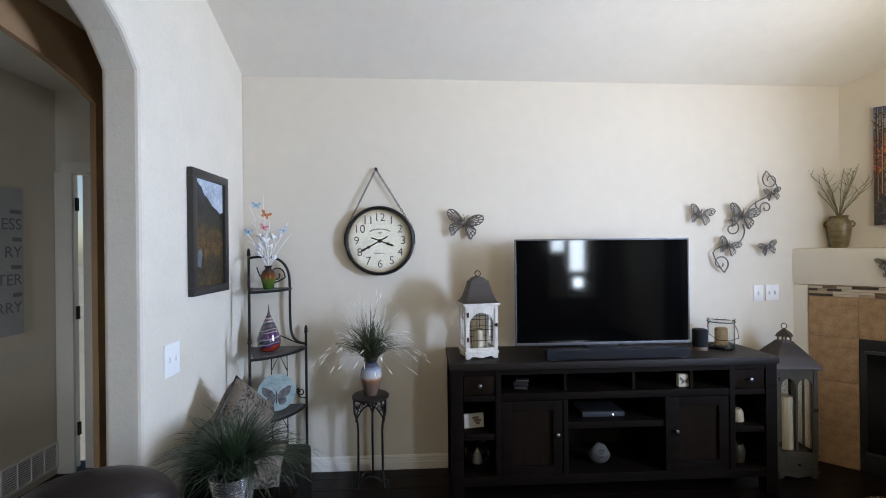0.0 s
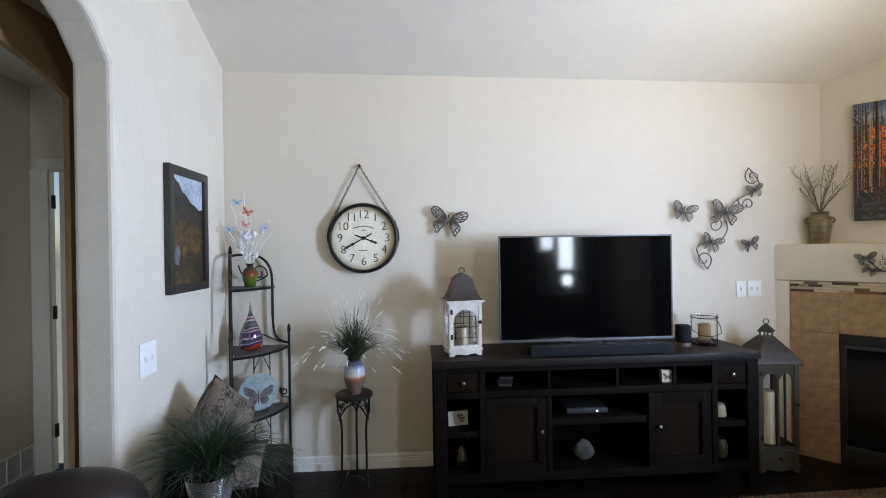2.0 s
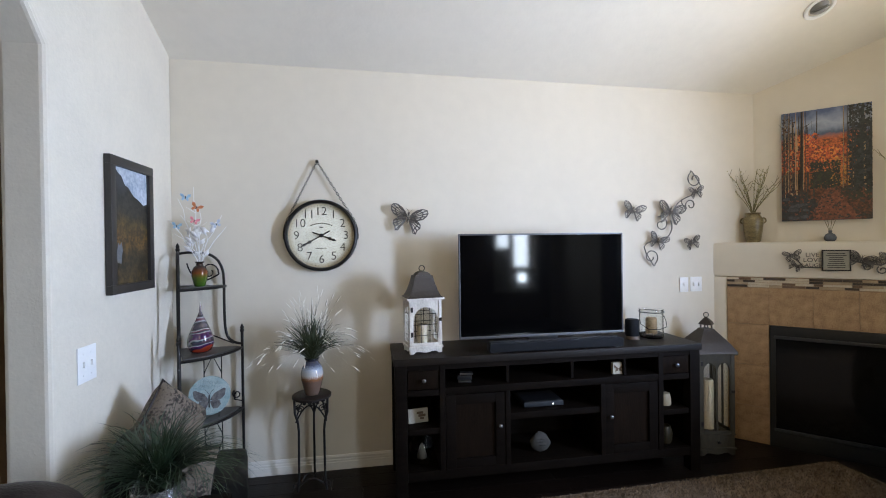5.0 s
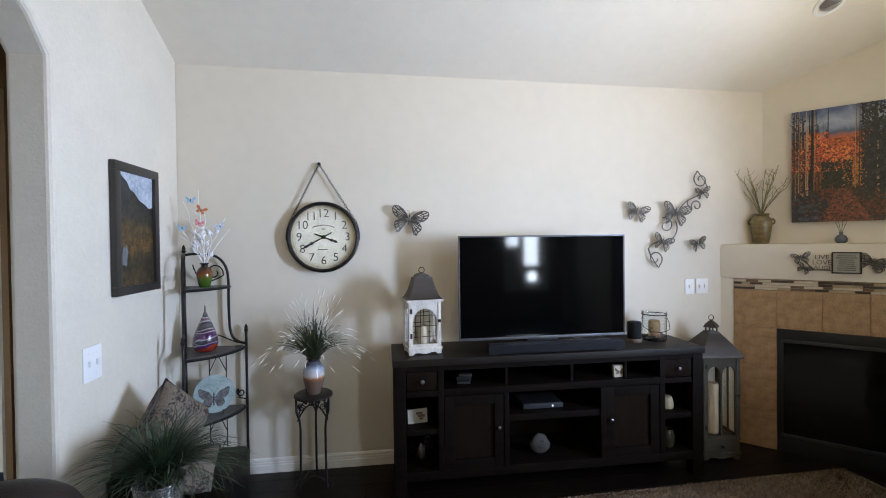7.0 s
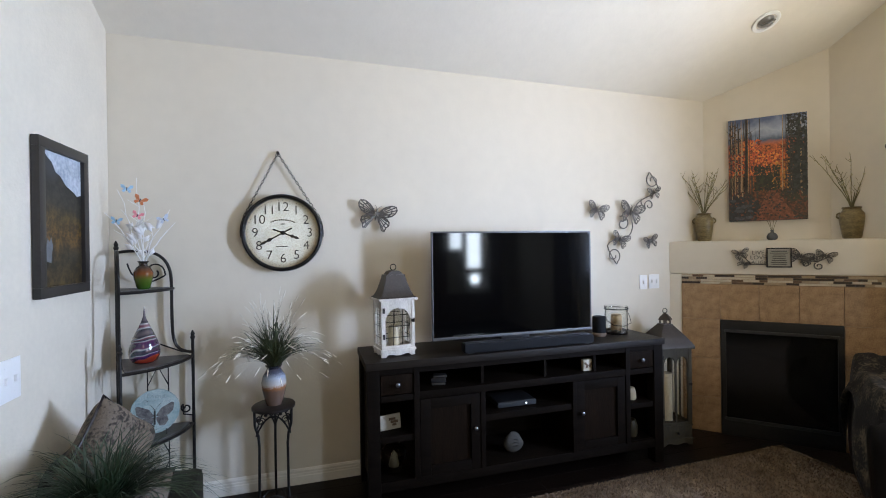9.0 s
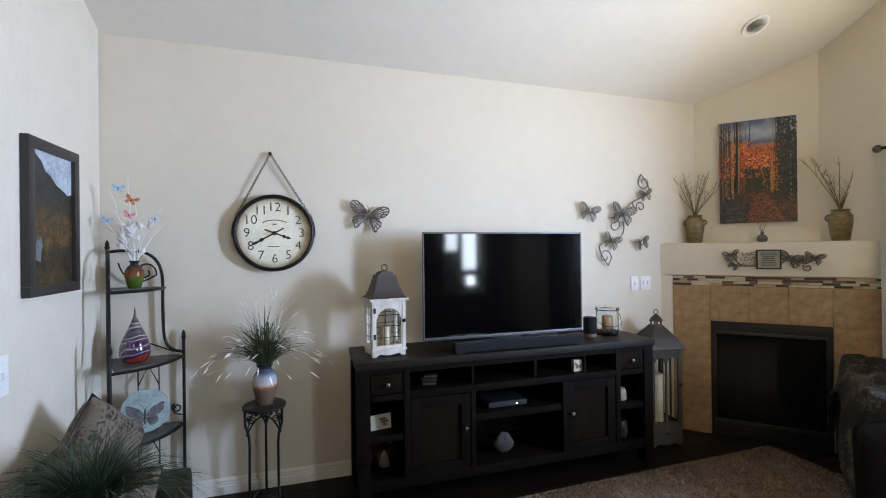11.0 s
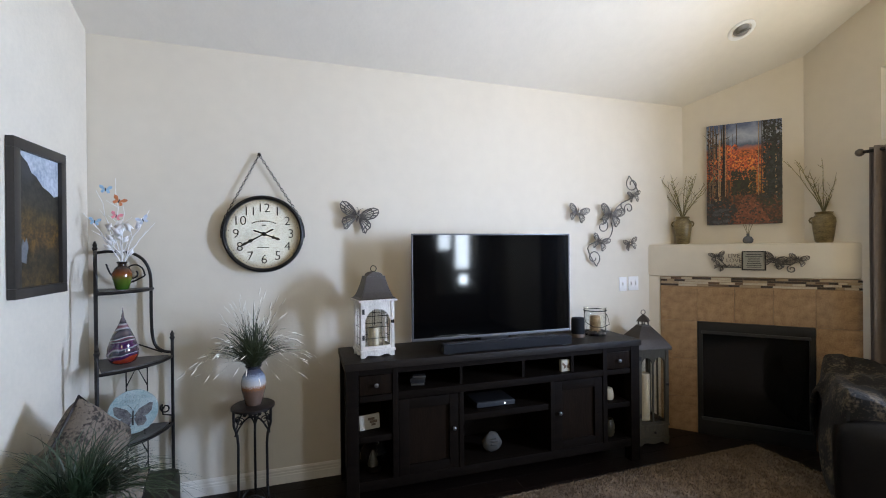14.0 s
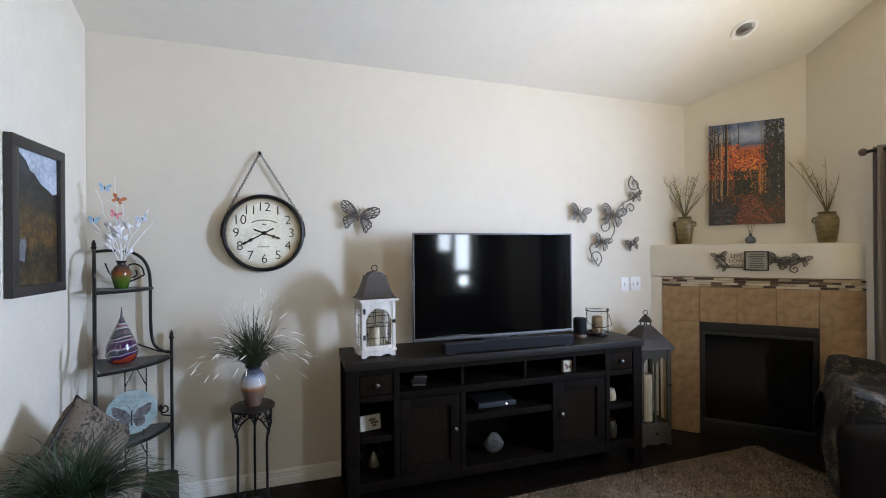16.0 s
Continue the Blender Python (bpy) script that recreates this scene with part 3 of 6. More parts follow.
def lantern(name, m, w, d, h, roof_h, wood, roofmat, label, arches, base_h, drawer=False):
    """A four-posted house-shaped candle lantern."""
    o = thing(name, m, label, "lantern")
    hw, hd = w / 2, d / 2
    t = w * 0.10
    bm = B()
    pts = [(-hw, base_h), (-hw, 0.0), (-hw + w * 0.12, 0.0)]
    for i in range(1, 12):
        k = i / 12
        pts.append((-hw + w * (0.12 + 0.76 * k), base_h * 0.30 + base_h * 0.14 * math.sin(k * 3 * math.pi)))
    pts += [(hw - w * 0.12, 0.0), (hw, 0.0), (hw, base_h)]
    prism(bm, pts, 0.014, "y", -hd)
    prism(bm, pts, -0.014, "y", hd)
    prism(bm, [(y * d / w, z) for y, z in pts], 0.014, "x", -hw + 0.001)
    prism(bm, [(y * d / w, z) for y, z in pts], -0.014, "x", hw - 0.001)
    part("base_skirt", bm, wood, o, smooth=False)
    part("base_board", one_box(-hw - 0.006, hw + 0.006, -hd - 0.006, hd + 0.006, base_h, base_h + 0.014, bevel=0.003), wood, o)
    z0, z1 = base_h + 0.014, h
    if drawer:
        dz = z0 + h * 0.12
        dr = part("drawer", one_box(-hw + 0.004, hw - 0.004, -hd, hd, z0, dz, bevel=0.003), wood, o)
        bm = B()
        lathe(bm, [(0.003, 0), (0.003, 0.01), (0.010, 0.016), (0.008, 0.024), (0.002, 0.026)], 12)
        k = part("knob", bm, IRON, dr)
        k.matrix_local = pose(0, -hd, (z0 + dz) / 2, 90, 0, 0)
        part("drawer_ledge", one_box(-hw - 0.004, hw + 0.004, -hd - 0.004, hd + 0.004, dz, dz + 0.01, bevel=0.002), wood, o)
        z0 = dz + 0.01
    for sx in (-1, 1):
        for sy in (-1, 1):
            x0, y0 = (-hw if sx < 0 else hw - t), (-hd if sy < 0 else hd - t)
            part("post", one_box(x0, x0 + t, y0, y0 + t, z0, z1, bevel=0.002), wood, o)
    part("top_board", one_box(-hw - 0.016, hw + 0.016, -hd - 0.016, hd + 0.016, z1, z1 + 0.014, bevel=0.003), wood, o)

    def panel(wd, place, dooring):
        fw = wd - 2 * t
        n = arches
        aw = fw / n
        pr = part("door_panel" if dooring else "side_panel", one_box(-fw / 2, fw / 2, 0, 0.010, z0, z0 + 0.020), wood, o)
        pr.matrix_local = place
        bm = B()
        spring = z1 - 0.03 - (aw * (0.62 if n == 1 else 1.05))
        for j in range(n):
            c = -fw / 2 + aw * (j + 0.5)
            r = aw / 2 - 0.004
            steps = 12
            prev = None
            for i in range(steps + 1):
                a = math.pi * i / steps
                px = c + r * math.cos(a)
                pz = spring + (r * 1.15 if n == 1 else r * 1.75) * math.sin(a) ** (1.0 if n == 1 else 0.8)
                if prev:
                    va = [bm.verts.new((q[0], yy, q[1])) for yy in (0.0, 0.010) for q in (prev, (px, pz), (px, z1), (prev[0], z1))]
                    bm.faces.new(va[:4])
                    bm.faces.new(va[4:][::-1])
                    bm.faces.new((va[0], va[1], va[5], va[4]))
                prev = (px, pz)
            box(bm, c - aw / 2, c - aw / 2 + 0.006, 0, 0.010, z0 + 0.02, z1)
            box(bm, c + aw / 2 - 0.006, c + aw / 2, 0, 0.010, z0 + 0.02, z1)
        part("arch_fret", bm, wood, pr, smooth=False)
        bm = B()
        for j in range(n):
            c = -fw / 2 + aw * (j + 0.5)
            if n == 1:
                for dx in (-aw * 0.17, aw * 0.17):
                    tube(bm, [(c + dx, 0.005, z0 + 0.02), (c + dx, 0.005, z1 - 0.04)], 0.0022, 5)
                for k in range(1, 4):
                    zz = z0 + (z1 - z0) * k / 4.3
                    tube(bm, [(c - aw / 2 + 0.006, 0.005, zz), (c + aw / 2 - 0.006, 0.005, zz)], 0.0022, 5)
        if n > 1:
            tube(bm, [(0, 0.004, z0 + 0.02), (0, 0.004, z1 - 0.12)], 0.004, 5)
        part("muntin", bm, IRON if n == 1 else wood, pr)
        g = part("pane", one_box(-fw / 2, fw / 2, 0.006, 0.008, z0 + 0.01, z1 - 0.01), GLASS, pr)
        g.visible_shadow = False
        if dooring:
            for zz in (z0 + 0.06, z1 - 0.07):
                part("hinge", one_box(-wd / 2 + t * 0.35, -wd / 2 + t * 1.05, -0.006, 0.002, zz, zz + 0.03), IRON, pr)
            bm = B()
            zz = (z0 + z1) / 2 + 0.01
            box(bm, wd / 2 - t * 1.0, wd / 2 - t * 0.2, -0.010, 0.002, zz, zz + 0.018, 0.003)
            lathe(bm, [(0.005, 0.0), (0.006, 0.02)], 10, at=(wd / 2 - t * 0.4, -0.012, zz))
            part("latch", bm, IRON, pr)

    panel(w, pose(0, -hd + 0.004, 0), True)
    panel(w, pose(0, hd - 0.014, 0), False)
    panel(d, pose(-hw + 0.014, 0, 0, 0, 0, 90), False)
    panel(d, pose(hw - 0.004, 0, 0, 0, 0, 90), False)
    # flared roof
    bm = B()
    prof = [(1.0, 0.0), (0.86, 0.08), (0.73, 0.30), (0.62, 0.58), (0.52, 0.88), (0.50, 1.0)] if not drawer else [(1.05, 0.0), (1.0, 0.06), (0.76, 0.30), (0.50, 0.52), (0.30, 0.68), (0.27, 0.72)]
    rings = []
    for k, z in prof:
        rings.append([bm.verts.new((sx * k * (hw + 0.012), sy * k * (hd + 0.012), z1 + 0.014 + z * roof_h)) for sx, sy in ((-1, -1), (1, -1), (1, 1), (-1, 1))])
    for a, b in zip(rings, rings[1:]):
        for i in range(4):
            bm.faces.new((a[i], a[(i + 1) % 4], b[(i + 1) % 4], b[i]))
    bm.faces.new(rings[0][::-1])
    bm.faces.new(rings[-1])
    part("roof", bm, roofmat, o, smooth=False)
    zt = z1 + 0.014 + roof_h
    if drawer:
        for sx in (-1, 1):
            for sy in (-1, 1):
                part("cap_post", one_box(sx * 0.2 * hw - 0.004, sx * 0.2 * hw + 0.004, sy * 0.2 * hd - 0.004, sy * 0.2 * hd + 0.004, zt - 0.29 * roof_h, zt - 0.12 * roof_h), roofmat, o)
        bm = B()
        lathe(bm, [(0.48 * hw, 0), (0.36 * hw, 0.1 * roof_h), (0.16 * hw, 0.2 * roof_h), (0.04 * hw, 0.24 * roof_h)], 4, at=(0, 0, zt - 0.14 * roof_h))
        part("cap", bm, roofmat, o, smooth=False)
        zt += 0.09 * roof_h
    else:
        bm = B()
        pts = [(0.40 * (hw + .012) * math.cos(a), zt - 0.003 + 0.028 * math.sin(a)) for a in [math.pi * i / 10 for i in range(11)]]
        prism(bm, pts, 2 * 0.44 * (hd + .012), "y", -0.44 * (hd + .012))
        part("cap", bm, roofmat, o, smooth=False)
        zt += 0.025
    bm = B()
    tube(bm, [(x, y, z) for x, y, z in arc(0, zt + 0.018, 0.018, 0, 340, 16)], 0.003, closed=True)
    tube(bm, [(0, 0, zt - 0.01), (0, 0, zt + 0.004)], 0.005)
    part("ring", bm, IRON, o)
    bm = B()
    cr = w * 0.17
    ch = (z1 - z0) * (0.62 if drawer else 0.40)
    lathe(bm, [(cr, z0 + 0.004), (cr, z0 + ch), (cr * 0.9, z0 + ch + 0.012), (0.01, z0 + ch + 0.006)], 22)
    part("candle", bm, CANDLE, o)
    return o


lantern("candle_lantern", pose(1.55, -0.285, CZ, 0, 0, 9), 0.205, 0.16, 0.325, 0.135, WHITEWOOD, ROOFMETAL, "distressed white wooden candle lantern with a dark metal roof", 1, 0.03)
lantern("floor_lantern", pose(3.62, -0.20, 0.0, 0, 0, -6), 0.255, 0.23, 0.70, 0.215, GREYWOOD, ROOFMETAL, "tall weathered grey floor lantern with gothic arch panes", 2, 0.04, True)

# ---- on the television wall ----
ck = thing("wall_clock", pose(0.915, -0.008, 1.568), "round vintage wall clock with dark rim hung on a chain", "clock")
R = 0.235
bm = B()
lathe(bm, [(R * 0.93, 0.0), (R, 0.004), (R * 1.01, 0.03), (R * 0.99, 0.052), (R * 0.95, 0.058), (R * 0.915, 0.05), (R * 0.905, 0.03), (R * 0.905, 0.012)], 64)
bmesh.ops.delete(bm, geom=[f for f in bm.faces if len(f.verts) > 10], context="FACES")
p = part("rim", bm, IRON, ck)
p.matrix_local = pose(0, 0, 0, 90, 0, 0)
FACE = mat("aged_cream_dial", (0.51, 0.48, 0.38), 0.6, vary=0.12, scale=9)
nt = FACE.node_tree
g1 = nt.nodes.new("ShaderNodeTexGradient")
g1.gradient_type = "SPHERICAL"
mp = nt.nodes.new("ShaderNodeMapping")
mp.inputs["Scale"].default_value = (4.2, 4.2, 4.2)
co = nt.nodes.new("ShaderNodeTexCoord")
nt.links.new(co.outputs["Object"], mp.inputs["Vector"])
nt.links.new(mp.outputs["Vector"], g1.inputs["Vector"])
rp = nt.nodes.new("ShaderNodeValToRGB")
rp.color_ramp.elements[0].position, rp.color_ramp.elements[1].position = 0.06, 0.26
rp.color_ramp.elements[0].color, rp.color_ramp.elements[1].color = (0.42, 0.30, 0.14, 1), (1, 1, 1, 1)
nt.links.new(g1.outputs["Fac"], rp.inputs["Fac"])
mx = nt.nodes.new("ShaderNodeMixRGB")
mx.blend_type = "MULTIPLY"
mx.inputs["Fac"].default_value = 0.95
old = nt.nodes["Principled BSDF"].inputs["Base Color"].links[0].from_socket
nt.links.new(old, mx.inputs["Color1"])
nt.links.new(rp.outputs["Color"], mx.inputs["Color2"])
nt.links.new(mx.outputs["Color"], nt.nodes["Principled BSDF"].inputs["Base Color"])
bm = B()
lathe(bm, [(R * 0.93, 0.004), (R * 0.93, 0.012)], 64)
p = part("dial", bm, FACE, ck, "aged cream dial")
p.matrix_local = pose(0, 0, 0, 90, 0, 0)
INK = mat("dark_ink", (0.03, 0.026, 0.022), 0.6, vary=0.3, scale=40)
for n in range(1, 13):
    a = radians(90 - 30 * n)
    num = part("numeral", text_bm(str(n), 0.080, thin=0.0006), INK, ck, smooth=False)
    num.matrix_local = pose(R * 0.675 * math.cos(a), -0.0145, R * 0.675 * math.sin(a))
bm = B()
for n in range(60):
    a = 2 * math.pi * n / 60
    box(bm, R * 0.855 * math.cos(a) - 0.0015, R * 0.855 * math.cos(a) + 0.0015, -0.0145, -0.012, R * 0.855 * math.sin(a) - 0.0015, R * 0.855 * math.sin(a) + 0.0015)
part("minute_track", bm, INK, ck, smooth=False)
bm = B()
for k in range(12):
    a = radians(125 - 70 * k / 11)
    box(bm, 0.115 * math.cos(a) - 0.004, 0.115 * math.cos(a) + 0.004, -0.0145, -0.012, 0.005 + 0.075 * math.sin(a) - 0.003, 0.005 + 0.075 * math.sin(a) + 0.004)
box(bm, -0.012, 0.012, -0.0145, -0.012, 0.052, 0.057)
box(bm, -0.04, 0.03, -0.0145, -0.012, -0.086, -0.082)
part("lettering_arc", bm, INK, ck, smooth=False)


def hand(length, tail, wid, ang, y):
    bm = B()
    prism(bm, [(-tail, -wid * 0.35), (-tail - 0.008, 0), (-tail, wid * 0.35), (0, wid * 0.3), (length * 0.45, wid * 0.3), (length * 0.55, wid * 0.9), (length * 0.66, wid * 0.35), (length * 0.8, wid * 0.7), (length, 0), (length * 0.8, -wid * 0.7), (length * 0.66, -wid * 0.35), (length * 0.55, -wid * 0.9), (length * 0.45, -wid * 0.3), (0, -wid * 0.3)], -0.002, "y", 0.0)
    lathe(bm, [(wid * 0.9, 0), (wid * 0.9, 0.001)], 12)
    h = part("clock_hand", bm, BLACKPLASTIC, ck, smooth=False)
    h.matrix_local = pose(0, y, 0) @ Matrix.Rotation(radians(-ang), 4, "Y")


hand(0.158, 0.058, 0.013, 209, -0.017)
hand(0.105, 0.058, 0.014, -21, -0.020)
bm = B()
lathe(bm, [(0.014, 0), (0.012, 0.006), (0.004, 0.009)], 16)
p = part("hub", bm, BLACKPLASTIC, ck)
p.matrix_local = pose(0, -0.016, 0, 90, 0, 0)
bm = B()
lathe(bm, [(R * 0.912, 0.044), (R * 0.912, 0.0465)], 48)
p = part("cover_glass", bm, GLASS, ck)
p.matrix_local = pose(0, 0, 0, 90, 0, 0)
p.visible_shadow = False
hx, hz = -0.022, 0.487
for sx in (-1, 1):
    ex, ez = sx * 0.225, 0.085
    n = 24
    bm = B()
    for i in range(n):
        k0, k1 = i / n, (i + 1.25) / n
        a = Vector((hx + (ex - hx) * k0, -0.022, hz + (ez - hz) * k0))
        b = Vector((hx + (ex - hx) * k1, -0.022, hz + (ez - hz) * k1))
        dv = (b - a).normalized()
        side = Vector((0, 1, 0)) if i % 2 else Vector((0, 1, 0)).cross(dv)
        c = (a + b) / 2
        hl = (b - a).length / 2
        tube(bm, [c + dv * hl * math.cos(q * math.pi / 4) + side * 0.0070 * math.sin(q * math.pi / 4) for q in range(8)], 0.0023, 4, closed=True)
    part("chain", bm, IRON, ck)
    bm = B()
    tube(bm, [(R * 1.02 * math.cos(radians(a)) * sx, -0.03, R * 1.02 * math.sin(radians(a))) for a in range(-6, 22, 4)], 0.0028, 6)
    part("chain_lug", bm, IRON, ck)
bm = B()
lathe(bm, [(0.010, 0), (0.010, 0.006), (0.005, 0.012), (0.005, 0.022), (0.010, 0.026)], 14)
p = part("wall_hook", bm, IRON, ck)
p.matrix_local = pose(hx, 0, hz + 0.003, 90, 0, 0)


UPPER = ((0.06, 0.02), (0.22, 0.28), (0.46, 0.50), (0.76, 0.64), (1.02, 0.62), (1.10, 0.46), (1.04, 0.26), (0.88, 0.07), (0.62, -0.05), (0.30, -0.06))
LOWER = ((0.06, -0.06), (0.34, -0.08), (0.60, -0.14), (0.78, -0.30), (0.80, -0.50), (0.66, -0.66), (0.60, -0.88), (0.46, -0.84), (0.36, -0.60), (0.18, -0.34))


def butterfly_bm(bm, s, m):
    """A pierced metal butterfly of half-span s, in the xz plane, moved by m."""
    start = len(bm.verts)
    for sx in (-1, 1):
        for outline in (UPPER, LOWER):
            base = Vector((0.08, 0, 0.0 if outline is UPPER else -0.08))

            def wing(q, k):
                x, z = base.x + (q[0] - base.x) * k, base.z + (q[1] - base.z) * k
                return Vector((sx * x * s, -0.16 * s * abs(x), z * s))
            tube(bm, [wing(q, 1.0) for q in outline], 0.040 * s, 5, closed=True)
            inner = [wing(q, 0.74) for q in outline[2:8]]
            tube(bm, inner, 0.034 * s, 5)
            for q in outline[2:8]:
                tube(bm, [wing(q, 0.72), wing(q, 1.0)], 0.040 * s, 4)
            for q in outline[2:9]:
                tube(bm, [wing(q, 0.06), wing(q, 0.74)], 0.022 * s, 4, 0.034 * s)
    lathe(bm, [(0.01 * s, -0.36 * s), (0.06 * s, -0.2 * s), (0.085 * s, 0.05 * s), (0.06 * s, 0.2 * s), (0.065 * s, 0.27 * s), (0.02 * s, 0.34 * s)], 8)
    for sx in (-1, 1):
        tube(bm, [(0.02 * s * sx, -0.02 * s, 0.32 * s), (0.10 * s * sx, -0.06 * s, 0.45 * s), (0.2 * s * sx, -0.06 * s, 0.50 * s)], 0.014 * s, 4)
    bm.verts.ensure_lookup_table()
    bmesh.ops.transform(bm, matrix=m, verts=bm.verts[start:])


def butterfly(name, x, z, s, tilt, label, gem=True, y=-0.03, turn=0):
    o = thing(name, pose(x, y, z, 0, tilt, turn), label, "wall ornament", "metal butterflies on the wall")
    bm = B()
    butterfly_bm(bm, s, Matrix())
    part("wing_lattice", bm, PEWTER, o)
    if gem:
        bm = B()
        for k in range(6):
            a = k * math.pi / 3
            tube(bm, [(0, -0.08 * s, 0), (0.2 * s * math.cos(a), -0.09 * s, 0.2 * s * math.sin(a))], 0.04 * s, 5, 0.01 * s)
        lathe(bm, [(0.01 * s, -0.08 * s), (0.08 * s, 0), (0.01 * s, 0.08 * s)], 10, at=(0, -0.1 * s, 0))
        part("centre_jewel", bm, mat("bright_silver", (0.55, 0.54, 0.52), 0.25, 0.9, vary=0.1), o, "shiny flower-shaped centre")
    bm = B()
    tube(bm, [(0, 0.0, 0), (0, -y, 0)], 0.05 * s)
    part("wall_pin", bm, IRON, o)
    return o


butterfly("metal_butterfly", 1.49, 1.685, 0.115, 12, "pierced dark metal wall butterfly with a silver centre")
butterfly("metal_butterfly", 3.165, 1.735, 0.082, 14, "pierced dark metal wall butterfly with a silver centre")
butterfly("metal_butterfly", 3.648, 1.495, 0.062, -14, "small pierced dark metal wall butterfly")
sc = thing("butterfly_scroll", pose(3.47, -0.03, 1.66), "dark metal wall scroll carrying three butterflies", "wall ornament")
for x, z, s, ti in ((0.0, 0.065, 0.102, 12), (0.215, 0.218, 0.058, -8), (-0.105, -0.150, 0.074, 20)):
    bm = B()
    butterfly_bm(bm, s, pose(x, 0, z, 0, ti, 0))
    bf = part("butterfly", bm, PEWTER, sc)
    bm = B()
    lathe(bm, [(0.001, -0.012), (0.011, 0), (0.001, 0.012)], 10, at=(x, -0.014, z))
    part("jewel", bm, mat("bright_silver", (0.55, 0.54, 0.52), 0.25, 0.9, vary=0.1), bf)
for pts in (spiral(0.205, 0.310, 0.018, 0.062, 200, -1.25) + [(0.262, 0, 0.25), (0.215, 0, 0.215)],
            [(0.21, 0, 0.2), (0.12, 0, 0.165), (0.06, 0, 0.125), (0.02, 0, 0.07)],
            spiral(0.17, 0.115, 0.014, 0.045, 180, 1.1),
            [(0.1, 0, 0.16), (0.095, 0, 0.13), (0.13, 0, 0.085)],
            [(0.0, 0, 0.0), (0.012, 0, -0.05), (-0.01, 0, -0.11), (-0.07, 0, -0.16)],
            spiral(-0.08, -0.03, 0.015, 0.06, 60, 1.15),
            spiral(-0.165, -0.275, 0.018, 0.062, 0, -1.2) + [(-0.22, 0, -0.2), (-0.14, 0, -0.15)]):
    bm = B()
    tube(bm, smooth(pts, 3), 0.0045, 6)
    part("scroll", bm, PEWTER, sc)


def plate(name, m, w, h, toggles, label):
    o = thing(name, m, label, "switch plate", "wall plates")
    part("cover", one_box(-w / 2, w / 2, -0.006, 0.0, -h / 2, h / 2, bevel=0.0025), WHITEPLASTIC, o)
    for i in range(toggles):
        x = (i - (toggles - 1) / 2) * w * 0.42
        part("toggle", one_box(x - 0.006, x + 0.006, -0.016, -0.004, -0.012, 0.014, bevel=0.003), WHITEPLASTIC, o)
        for zz in (-h * 0.3, h * 0.3):
            part("screw", one_box(x - 0.003, x + 0.003, -0.0075, -0.004, zz - 0.003, zz + 0.003, bevel=0.001), WHITEPLASTIC, o)
    return o


plate("light_switch", pose(3.597, -0.001, 1.168), 0.070, 0.112, 1, "white plastic single toggle plate on the wall")
plate("light_switch", pose(3.700, -0.001, 1.170), 0.098, 0.112, 2, "white plastic double toggle plate on the wall")
plate("light_switch", pose(0.001, -0.89, 0.995, 0, 0, 90), 0.128, 0.155, 2, "large white plastic double toggle plate on the wall")

# framed landscape beside the arch
fr = thing("framed_picture", pose(0.003, -0.530, 1.61, 0, 0, 90), "black-framed autumn mountain landscape print", "picture")
FW, FH = 0.208, 0.335
bm = B()
for a in ((-FW, FW, -FH, -FH + 0.045), (-FW, FW, FH - 0.045, FH), (-FW, -FW + 0.045, -FH + 0.045, FH - 0.045), (FW - 0.045, FW, -FH + 0.045, FH - 0.045)):
    box(bm, a[0], a[1], -0.03, 0.0, a[2], a[3], 0.003)
part("frame", bm, mat("black_frame_wood", (0.022, 0.019, 0.017), 0.4, vary=0.2, scale=12), fr, "black wooden frame")


